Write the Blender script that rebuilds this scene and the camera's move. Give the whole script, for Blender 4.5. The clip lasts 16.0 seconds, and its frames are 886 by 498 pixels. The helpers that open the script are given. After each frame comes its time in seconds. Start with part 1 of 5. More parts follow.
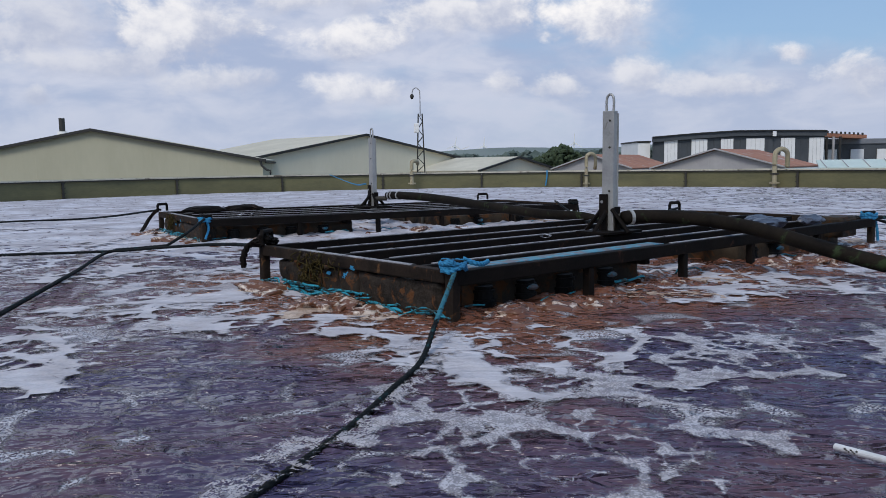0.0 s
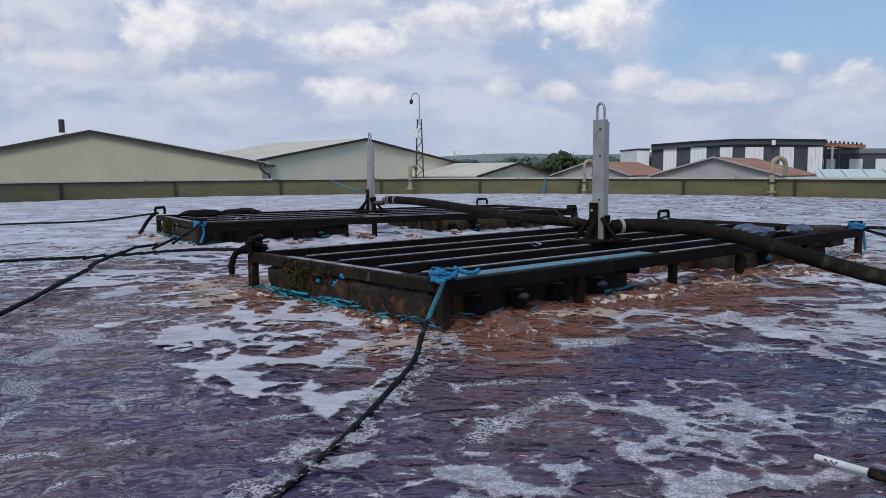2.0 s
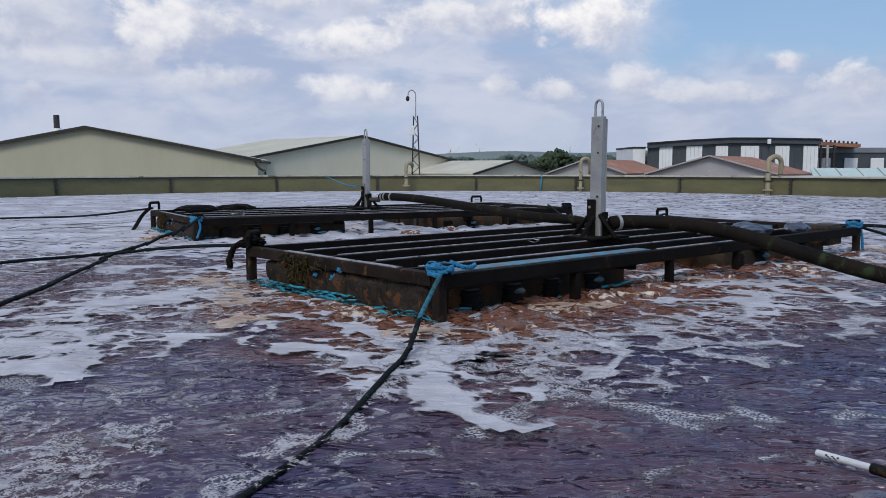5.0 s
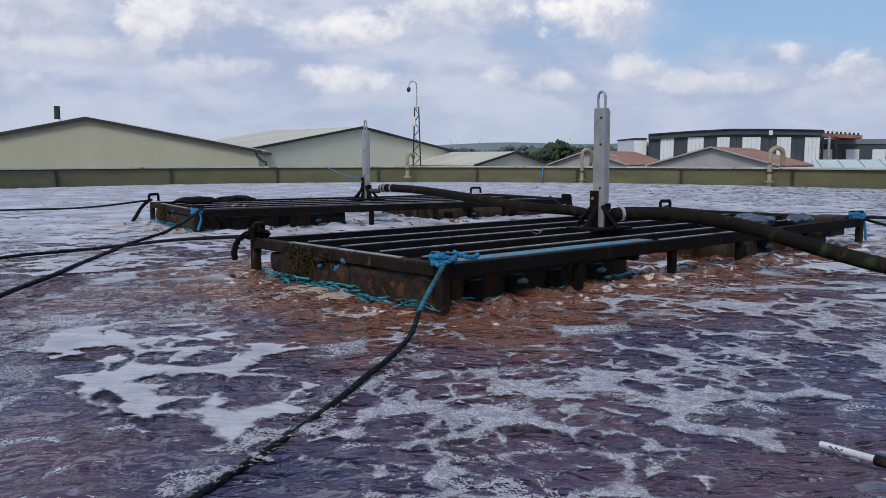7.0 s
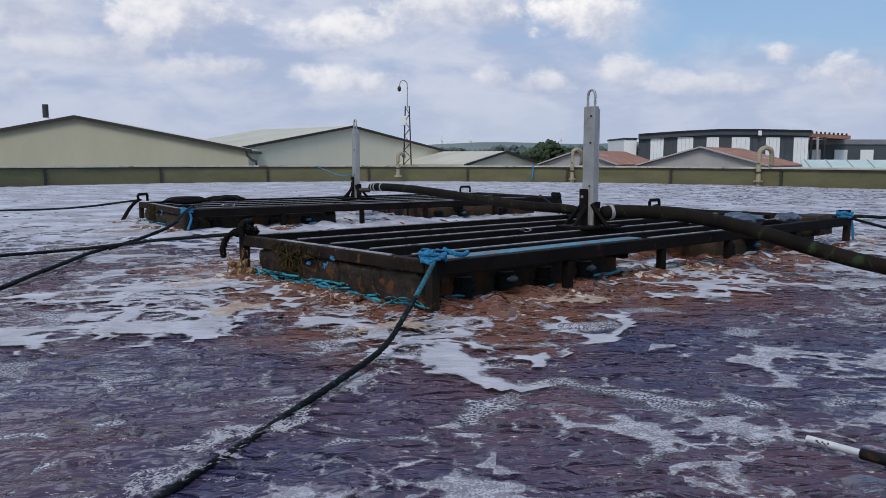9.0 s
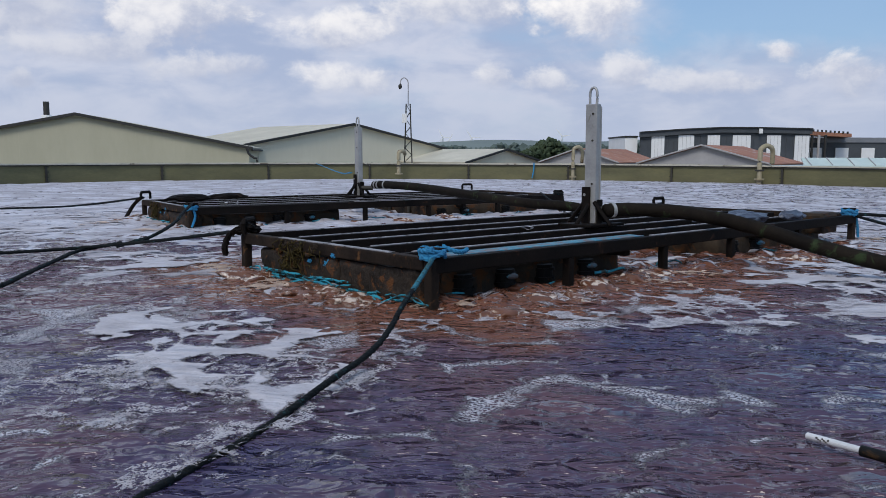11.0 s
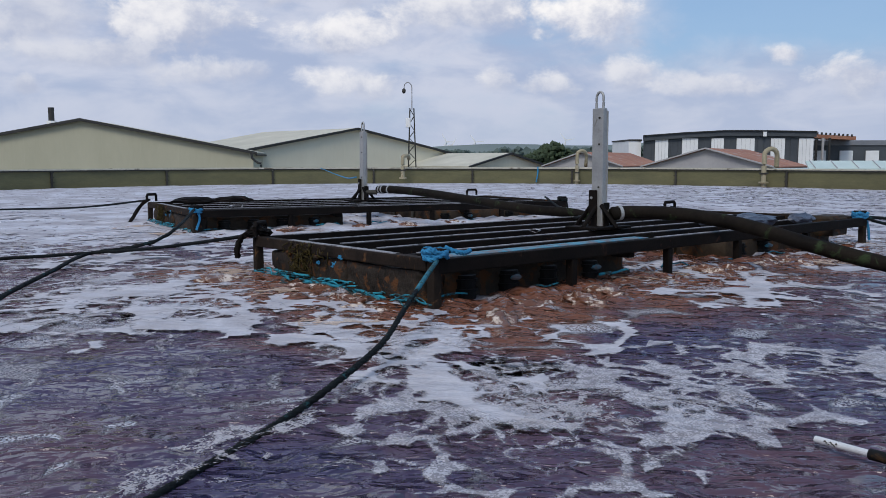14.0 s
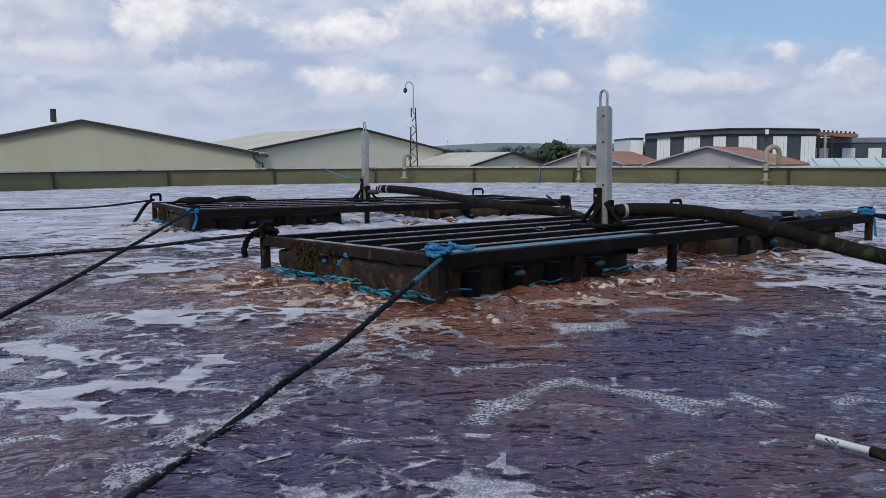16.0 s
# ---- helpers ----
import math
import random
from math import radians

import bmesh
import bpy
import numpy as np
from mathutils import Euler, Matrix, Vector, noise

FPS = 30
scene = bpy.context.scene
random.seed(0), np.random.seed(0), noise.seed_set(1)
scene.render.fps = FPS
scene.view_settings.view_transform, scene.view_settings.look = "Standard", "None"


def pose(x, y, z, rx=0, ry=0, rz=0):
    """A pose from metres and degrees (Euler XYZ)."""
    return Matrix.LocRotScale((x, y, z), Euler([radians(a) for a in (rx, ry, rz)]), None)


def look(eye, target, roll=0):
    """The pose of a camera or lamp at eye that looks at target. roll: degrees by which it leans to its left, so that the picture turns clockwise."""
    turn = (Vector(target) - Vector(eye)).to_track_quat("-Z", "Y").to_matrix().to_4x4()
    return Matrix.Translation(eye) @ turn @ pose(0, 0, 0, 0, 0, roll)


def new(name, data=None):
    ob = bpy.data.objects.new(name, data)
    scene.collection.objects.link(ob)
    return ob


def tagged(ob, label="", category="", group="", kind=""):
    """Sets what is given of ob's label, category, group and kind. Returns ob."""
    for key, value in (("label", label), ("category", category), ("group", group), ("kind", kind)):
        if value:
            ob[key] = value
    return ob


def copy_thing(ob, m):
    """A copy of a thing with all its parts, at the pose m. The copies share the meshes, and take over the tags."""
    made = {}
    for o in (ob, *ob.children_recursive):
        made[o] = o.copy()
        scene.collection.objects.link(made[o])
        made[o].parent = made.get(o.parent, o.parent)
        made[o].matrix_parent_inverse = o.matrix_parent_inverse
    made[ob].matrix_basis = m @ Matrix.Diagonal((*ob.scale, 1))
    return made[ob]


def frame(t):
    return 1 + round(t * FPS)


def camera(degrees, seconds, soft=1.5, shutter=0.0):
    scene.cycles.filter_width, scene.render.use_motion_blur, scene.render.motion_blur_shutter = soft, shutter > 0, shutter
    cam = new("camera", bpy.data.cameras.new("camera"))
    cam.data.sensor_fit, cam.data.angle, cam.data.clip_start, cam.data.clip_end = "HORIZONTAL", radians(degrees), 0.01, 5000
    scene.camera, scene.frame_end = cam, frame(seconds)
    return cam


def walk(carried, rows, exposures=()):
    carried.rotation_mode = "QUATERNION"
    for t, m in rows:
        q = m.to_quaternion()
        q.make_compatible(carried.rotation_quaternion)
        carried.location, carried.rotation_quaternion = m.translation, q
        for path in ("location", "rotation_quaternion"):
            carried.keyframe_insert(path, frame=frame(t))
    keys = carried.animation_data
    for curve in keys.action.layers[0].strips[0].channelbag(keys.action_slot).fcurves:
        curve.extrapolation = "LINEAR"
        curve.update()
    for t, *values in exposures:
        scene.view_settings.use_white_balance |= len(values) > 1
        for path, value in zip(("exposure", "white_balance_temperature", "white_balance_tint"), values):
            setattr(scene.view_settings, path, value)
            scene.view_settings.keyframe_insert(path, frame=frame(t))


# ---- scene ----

# ------------------------------------------------------------------ camera
cam = camera(57.13, 16.0, soft=0.6)


def eye_pose(x, y, z, down, turn, roll):
    """A pose at (x, y, z) that looks down and turned clockwise by these degrees."""
    d, a = radians(down), radians(turn)
    way = Vector((math.sin(a) * math.cos(d), math.cos(a) * math.cos(d), -math.sin(d)))
    return look((x, y, z), Vector((x, y, z)) + way, roll)


walk(cam, [(t, eye_pose(*r)) for t, *r in (
    (0, -0.033, 0.025, 0.872, 5.95, -0.01, -0.86),
    (0.5, -0.023, 0.023, 0.873, 5.94, -0.06, -0.90),
    (1, -0.015, -0.007, 0.883, 5.77, 0.05, -0.68),
    (1.5, -0.000, -0.001, 0.880, 5.71, 0.00, -0.45),
    (2, 0.006, 0.007, 0.882, 5.59, 0.09, -0.24),
    (2.5, 0.011, 0.001, 0.880, 5.57, 0.16, -0.21),
    (3, 0.012, 0.009, 0.871, 5.67, 0.36, -0.09),
    (3.5, 0.007, 0.012, 0.873, 5.74, 0.38, -0.06),
    (4, 0.004, 0.018, 0.871, 5.68, 0.36, -0.06),
    (6.5, -0.019, 0.030, 0.864, 6.17, 0.46, 0.11),
    (7, -0.015, 0.032, 0.866, 6.37, 0.34, 0.02),
    (7.5, -0.011, 0.038, 0.865, 6.50, 0.54, -0.07),
    (8, 0.004, 0.022, 0.856, 6.46, 0.93, 0.01),
    (8.5, -0.006, 0.021, 0.859, 6.46, 1.08, 0.10),
    (9, -0.013, 0.024, 0.855, 6.40, 1.01, 0.13),
    (11.5, -0.015, 0.016, 0.853, 6.64, 0.93, 0.23),
    (12, -0.020, 0.014, 0.851, 6.70, 0.65, 0.08),
    (12.5, -0.021, 0.015, 0.858, 6.63, 0.70, -0.01),
    (13, -0.024, 0.019, 0.849, 6.48, 0.76, -0.07),
    (13.5, -0.025, 0.012, 0.856, 6.32, 0.75, -0.03),
    (14, -0.027, 0.008, 0.857, 6.27, 0.69, -0.01),
    (14.5, -0.014, 0.000, 0.860, 6.26, 0.62, -0.06),
    (15, -0.027, 0.009, 0.850, 6.10, 0.63, -0.16),
    (15.5, -0.030, 0.010, 0.843, 6.22, 0.51, -0.26),
    (16, -0.020, 0.010, 0.856, 6.31, 0.53, -0.29),
)])

# ------------------------------------------------------------------ light
SUN_TURN, SUN_HIGH = -160.0, 48.0       # degrees: clockwise from +y, above the horizon
world = bpy.data.worlds.new("sky")
scene.world = world
world.use_nodes = True
wt = world.node_tree
wt.nodes.clear()


def node(tree, kind, **values):
    n = tree.nodes.new(kind)
    for key, value in values.items():
        if key in n.inputs:
            n.inputs[key].default_value = value
    return n


def sky_world():
    ln = wt.links.new
    out = node(wt, "ShaderNodeOutputWorld")
    bg = node(wt, "ShaderNodeBackground", Strength=0.1)
    ln(bg.outputs[0], out.inputs[0])
    sky = node(wt, "ShaderNodeTexSky")
    sky.sky_type, sky.sun_disc = "NISHITA", False
    sky.sun_elevation, sky.sun_rotation = radians(SUN_HIGH), radians(SUN_TURN)
    sky.air_density, sky.dust_density, sky.ozone_density = 1.0, 1.5, 1.2
    co = node(wt, "ShaderNodeTexCoord")

    def layer(scale, offset, freq, detail, lo, hi, rough=0.55, distort=0.3):
        m = node(wt, "ShaderNodeMapping", Scale=scale, Location=offset)
        ln(co.outputs["Generated"], m.inputs["Vector"])
        n = node(wt, "ShaderNodeTexNoise", Scale=freq, Detail=detail, Roughness=rough, Distortion=distort)
        ln(m.outputs[0], n.inputs["Vector"])
        r = node(wt, "ShaderNodeMapRange")
        r.interpolation_type = "SMOOTHSTEP"
        r.inputs["From Min"].default_value, r.inputs["From Max"].default_value = lo, hi
        ln(n.outputs[0], r.inputs["Value"])
        return r.outputs[0]

    def mix(fac, a, b):
        m = wt.nodes.new("ShaderNodeMix")
        m.data_type = "RGBA"
        for socket, value in ((m.inputs[0], fac), (m.inputs[6], a), (m.inputs[7], b)):
            if isinstance(value, tuple):
                socket.default_value = (*value, 1)
            elif isinstance(value, float):
                socket.default_value = value
            else:
                ln(value, socket)
        return m.outputs[2]

    def maths(kind, x, y):
        n = node(wt, "ShaderNodeMath")
        n.operation = kind
        for k, v in enumerate((x, y)):
            if isinstance(v, (int, float)):
                n.inputs[k].default_value = v
            else:
                ln(v, n.inputs[k])
        return n.outputs[0]

    def step(v, lo, hi):
        r = node(wt, "ShaderNodeMapRange")
        r.interpolation_type = "SMOOTHSTEP"
        r.inputs["From Min"].default_value, r.inputs["From Max"].default_value = lo, hi
        ln(v, r.inputs["Value"])
        return r.outputs[0]

    tint = mix(0.55, sky.outputs[0], (2.8, 4.9, 8.2))
    veil = layer((1, 1, 2.6), (3.1, 0.4, 0.2), 3.2, 6, 0.18, 0.44)
    shade = layer((1, 1, 2.4), (1.7, 2.2, 0.9), 9.0, 8, 0.35, 0.65)
    ragged = layer((1, 1, 1.5), (0.3, 1.1, 0.5), 11.0, 10, 0.0, 1.0, 0.62, 0.25)
    bulge = layer((1, 1, 1.3), (2.3, 0.1, 0.7), 24.0, 6, 0.2, 0.8, 0.6, 0.1)
    high = node(wt, "ShaderNodeSeparateXYZ")
    ln(co.outputs["Generated"], high.inputs[0])
    veil = maths("MULTIPLY", veil, maths("SUBTRACT", 1.0, maths("MULTIPLY", step(high.outputs[2], 0.25, 0.6), 0.55)))
    flat = node(wt, "ShaderNodeSeparateXYZ")
    ln(co.outputs["Generated"], flat.inputs[0])
    fwd = maths("MAXIMUM", flat.outputs[1], 0.05)
    u, v = maths("DIVIDE", flat.outputs[0], fwd), maths("DIVIDE", flat.outputs[2], fwd)
    # the veil breaks to clear blue high on one side
    clear = maths("MULTIPLY", step(maths("ADD", u, maths("MULTIPLY", ragged, 0.12)), 0.27, 0.37), step(maths("ADD", v, maths("MULTIPLY", ragged, 0.05)), 0.115, 0.175))
    veil = maths("MULTIPLY", veil, maths("SUBTRACT", 1.0, maths("MULTIPLY", clear, 0.95)))
    c = mix(veil, tint, mix(shade, (3.9, 4.7, 6.6), (6.0, 6.4, 7.7)))
    # heaps of cloud ahead: bearing and height as tangents, half sizes, how bright
    for u0, v0, w, h, lit in (
            (-0.47, 0.178, 0.13, 0.042, 0.25), (-0.31, 0.170, 0.10, 0.045, 0.75), (-0.27, 0.105, 0.075, 0.020, 0.35),
            (-0.49, 0.092, 0.020, 0.014, 0.4), (-0.42, 0.128, 0.11, 0.020, 0.3), (0.035, 0.178, 0.11, 0.026, 0.6),
            (-0.12, 0.150, 0.085, 0.028, 0.8), (-0.10, 0.092, 0.085, 0.020, 0.75), (0.19, 0.180, 0.085, 0.046, 1.0),
            (0.075, 0.098, 0.032, 0.020, 0.6), (0.145, 0.090, 0.045, 0.024, 0.55), (0.235, 0.100, 0.034, 0.022, 0.5),
            (0.35, 0.088, 0.10, 0.016, 0.4), (0.42, 0.128, 0.045, 0.018, 0.65), (0.505, 0.104, 0.060, 0.030, 0.65),
            (-0.16, 0.196, 0.10, 0.018, 0.5)):
        du, dv = maths("DIVIDE", maths("SUBTRACT", u, u0), w * 1.15), maths("DIVIDE", maths("SUBTRACT", v, v0), h * 1.2)
        d = maths("SQRT", maths("ADD", maths("MULTIPLY", du, du), maths("MULTIPLY", dv, dv)), 0)
        m = maths("ADD", maths("SUBTRACT", 0.72, d), maths("MULTIPLY", maths("SUBTRACT", ragged, 0.5), 1.7))
        m = maths("ADD", m, maths("MULTIPLY", maths("SUBTRACT", bulge, 0.5), 0.35))
        lift = step(maths("ADD", maths("MULTIPLY", dv, 0.9), maths("ADD", maths("MULTIPLY", du, -0.35), maths("MULTIPLY", maths("SUBTRACT", bulge, 0.5), 1.3))), -1.0, 0.75)
        grey = (4.5, 5.0, 6.5)
        white = tuple(g + (t - g) * lit for g, t in zip((5.6, 6.0, 7.2), (9.8, 9.6, 9.6)))
        c = mix(maths("MULTIPLY", step(m, -0.16, 0.46), maths("GREATER_THAN", flat.outputs[1], 0.06)), c, mix(lift, grey, white))
    # pale band of haze low over the land
    sep = node(wt, "ShaderNodeSeparateXYZ")
    ln(co.outputs["Generated"], sep.inputs[0])
    low = node(wt, "ShaderNodeMapRange")
    low.interpolation_type = "SMOOTHSTEP"
    for key, value in (("From Min", 0.0), ("From Max", 0.14), ("To Min", 0.6), ("To Max", 0.0)):
        low.inputs[key].default_value = value
    ln(sep.outputs[2], low.inputs["Value"])
    c = mix(low.outputs[0], c, (4.9, 5.5, 6.9))
    ln(c, bg.inputs["Color"])


sky_world()
sun = new("sun", bpy.data.lights.new("sun", "SUN"))
sun.data.energy, sun.data.angle, sun.data.color = 1.6, radians(22), (1.0, 0.95, 0.87)
a, h = radians(SUN_TURN), radians(SUN_HIGH)
sun.matrix_basis = look((40 * math.sin(a) * math.cos(h), 15 + 40 * math.cos(a) * math.cos(h), 40 * math.sin(h)), (0, 15, 0))
scene.view_settings.exposure = 0.0


# ------------------------------------------------------------------ materials
def mat(name, dark, light, rough=0.7, scale=6.0, fine=60.0, bump=0.25, metal=0.0, spot=None, spot_at=0.62, stretch=(1, 1, 1), spec=0.5):
    """A surface in two tones, broken at a broad and a fine scale, with fine relief; spot: a third colour in blotches."""
    m = bpy.data.materials.new(name)
    m.use_nodes = True
    t = m.node_tree
    ln = t.links.new
    b = t.nodes["Principled BSDF"]
    co = node(t, "ShaderNodeTexCoord")
    mp = node(t, "ShaderNodeMapping", Scale=stretch)
    info = node(t, "ShaderNodeObjectInfo")
    shift = node(t, "ShaderNodeVectorMath")
    shift.operation = "SCALE"
    shift.inputs[0].default_value = (17.0, 9.0, 5.0)
    ln(info.outputs["Random"], shift.inputs["Scale"])
    ln(shift.outputs[0], mp.inputs["Location"])
    ln(co.outputs["Object"], mp.inputs["Vector"])
    n1 = node(t, "ShaderNodeTexNoise", Scale=scale, Detail=6.0, Roughness=0.6)
    n2 = node(t, "ShaderNodeTexNoise", Scale=fine, Detail=4.0, Roughness=0.6)
    for n in (n1, n2):
        ln(mp.outputs[0], n.inputs["Vector"])
    add = node(t, "ShaderNodeMath")
    add.operation = "MULTIPLY_ADD"
    add.inputs[1].default_value = 0.35
    ln(n2.outputs[0], add.inputs[0])
    ln(n1.outputs[0], add.inputs[2])
    ramp = node(t, "ShaderNodeMapRange")
    ramp.inputs["From Min"].default_value, ramp.inputs["From Max"].default_value = 0.42, 0.92
    ln(add.outputs[0], ramp.inputs["Value"])
    mx = t.nodes.new("ShaderNodeMix")
    mx.data_type = "RGBA"
    mx.inputs[6].default_value, mx.inputs[7].default_value = (*dark, 1), (*light, 1)
    ln(ramp.outputs[0], mx.inputs[0])
    colour = mx.outputs[2]
    if spot:
        n3 = node(t, "ShaderNodeTexNoise", Scale=scale * 1.7, Detail=7.0, Roughness=0.65, Distortion=0.6)
        ln(mp.outputs[0], n3.inputs["Vector"])
        r3 = node(t, "ShaderNodeMapRange")
        r3.interpolation_type = "SMOOTHSTEP"
        r3.inputs["From Min"].default_value, r3.inputs["From Max"].default_value = spot_at - 0.06, spot_at + 0.05
        ln(n3.outputs[0], r3.inputs["Value"])
        m3 = t.nodes.new("ShaderNodeMix")
        m3.data_type = "RGBA"
        m3.inputs[7].default_value = (*spot, 1)
        ln(colour, m3.inputs[6])
        ln(r3.outputs[0], m3.inputs[0])
        colour = m3.outputs[2]
    ln(colour, b.inputs["Base Color"])
    rr = node(t, "ShaderNodeMapRange")
    rr.inputs["To Min"].default_value, rr.inputs["To Max"].default_value = max(rough - 0.15, 0.02), min(rough + 0.15, 1)
    ln(n1.outputs[0], rr.inputs["Value"])
    ln(rr.outputs[0], b.inputs["Roughness"])
    b.inputs["Metallic"].default_value = metal
    b.inputs["Specular IOR Level"].default_value = spec
    bp = node(t, "ShaderNodeBump", Strength=bump, Distance=0.02)
    ln(add.outputs[0], bp.inputs["Height"])
    ln(bp.outputs[0], b.inputs["Normal"])
    return m


def water_material():
    """Murky brown water, tinted violet for the reflected sky, with wind ripples and thin streaks of foam."""
    m = bpy.data.materials.new("murky water")
    m.use_nodes = True
    t = m.node_tree
    ln = t.links.new
    b = t.nodes["Principled BSDF"]
    co = node(t, "ShaderNodeTexCoord")

    def noise_at(scale, stretch=(1, 1, 1), detail=5.0, rough=0.6, distort=0.0):
        mp = node(t, "ShaderNodeMapping", Scale=stretch)
        ln(co.outputs["Object"], mp.inputs["Vector"])
        n = node(t, "ShaderNodeTexNoise", Scale=scale, Detail=detail, Roughness=rough, Distortion=distort)
        ln(mp.outputs[0], n.inputs["Vector"])
        return n.outputs[0]

    def ramp(v, lo, hi, to_lo=0.0, to_hi=1.0):
        r = node(t, "ShaderNodeMapRange")
        r.interpolation_type = "SMOOTHSTEP"
        for key, value in (("From Min", lo), ("From Max", hi), ("To Min", to_lo), ("To Max", to_hi)):
            r.inputs[key].default_value = value
        ln(v, r.inputs["Value"])
        return r.outputs[0]

    def maths(kind, x, y):
        n = node(t, "ShaderNodeMath")
        n.operation = kind
        for i, v in enumerate((x, y)):
            if isinstance(v, (int, float)):
                n.inputs[i].default_value = v
            else:
                ln(v, n.inputs[i])
        return n.outputs[0]

    def blend(fac, x, y):
        n = t.nodes.new("ShaderNodeMix")
        n.data_type = "RGBA"
        ln(fac, n.inputs[0])
        for i, v in ((6, x), (7, y)):
            if isinstance(v, tuple):
                n.inputs[i].default_value = (*v, 1)
            else:
                ln(v, n.inputs[i])
        return n.outputs[2]

    def cells(scale, bend):
        """Nearness to the seams of round-cornered cells whose seams wander."""
        warp = node(t, "ShaderNodeTexNoise", Scale=scale * 0.8, Detail=3.0, Roughness=0.5)
        ln(co.outputs["Object"], warp.inputs["Vector"])
        off = node(t, "ShaderNodeVectorMath")
        off.operation = "MULTIPLY_ADD"
        off.inputs[1].default_value = (bend, bend, 0)
        ln(warp.outputs[1], off.inputs[0])
        ln(co.outputs["Object"], off.inputs[2])
        pair = []
        for feature in ("DISTANCE_TO_EDGE", "F1"):
            v = node(t, "ShaderNodeTexVoronoi", Scale=scale)
            v.feature = feature
            v.voronoi_dimensions = "2D"
            ln(off.outputs[0], v.inputs["Vector"])
            pair.append(v.outputs["Distance"])
        return maths("MINIMUM", pair[0], maths("SUBTRACT", 0.62, pair[1]))

    broad = noise_at(0.5, (1, 1, 1), 3.0)
    stir = node(t, "ShaderNodeAttribute")
    stir.attribute_name = "stirred"
    # the mud tones carry a painted violet-blue tint of sky reflection
    mud = blend(ramp(broad, 0.35, 0.65), (0.050, 0.046, 0.104), (0.112, 0.062, 0.080))
    mud = blend(ramp(maths("ADD", stir.outputs["Fac"], maths("MULTIPLY", maths("SUBTRACT", noise_at(1.6, (1, 1, 1), 5.0, 0.6, 0.8), 0.5), 1.2)), 0.15, 0.75), mud, (0.165, 0.064, 0.036))
    # foam drawn together along the seams of wandering cells; wide seams leave only oval openings
    place = node(t, "ShaderNodeSeparateXYZ")
    ln(co.outputs["Object"], place.inputs[0])
    seam = maths("MINIMUM", cells(2.3, 0.40), maths("ADD", maths("MULTIPLY", cells(5.2, 0.2), 0.8), 0.05))
    cover = ramp(noise_at(0.75, (0.7, 1.2, 1), 4.0, 0.55, 0.5), 0.44, 0.72, -0.10, 0.06)
    off_side = ramp(place.outputs[0], -2.0, 9.0, 1.0, 0.62)
    cover = maths("ADD", cover, maths("MULTIPLY", ramp(place.outputs[1], 5.2, 11.0, 0.0, 0.35), off_side))
    frayed = maths("MULTIPLY", maths("SUBTRACT", noise_at(9.0, (0.8, 1.6, 1), 6.0, 0.7), 0.5), 0.34)
    line = ramp(maths("ADD", maths("SUBTRACT", cover, seam), frayed), -0.035, 0.045)
    bubbles = ramp(noise_at(95.0, (1, 1.3, 1), 2.0), 0.42, 0.52)
    foam = maths("MULTIPLY", maths("MULTIPLY", line, maths("MAXIMUM", bubbles, ramp(place.outputs[1], 3.5, 6.5))), 0.92)
    foam_tone = blend(ramp(noise_at(1.4), 0.4, 0.65), (0.42, 0.40, 0.43), (0.66, 0.66, 0.72))
    ln(blend(foam, mud, foam_tone), b.inputs["Base Color"])
    ln(ramp(foam, 0.0, 1.0, 0.06, 0.75), b.inputs["Roughness"])
    b.inputs["IOR"].default_value = 1.33
    b.inputs["Specular IOR Level"].default_value = 0.6
    wave = maths("ADD", maths("MULTIPLY", noise_at(3.6, (0.8, 1.3, 1), 3.0, 0.5, 0.5), 1.7), maths("MULTIPLY", noise_at(10.0, (0.75, 1.35, 1), 2.0, 0.5, 0.8), 0.95))
    wave = maths("ADD", wave, maths("MULTIPLY", noise_at(31.0, (0.7, 1.4, 1), 2.0, 0.5, 0.4), 0.07))
    # thick foam far out lies smoother than open water
    wave = maths("MULTIPLY", wave, ramp(foam, 0.0, 1.0, 1.0, 0.55))
    wave = maths("ADD", wave, maths("MULTIPLY", foam, 0.10))
    bp = node(t, "ShaderNodeBump", Strength=1.0, Distance=0.09)
    ln(wave, bp.inputs["Height"])
    ln(bp.outputs[0], b.inputs["Normal"])
    return m


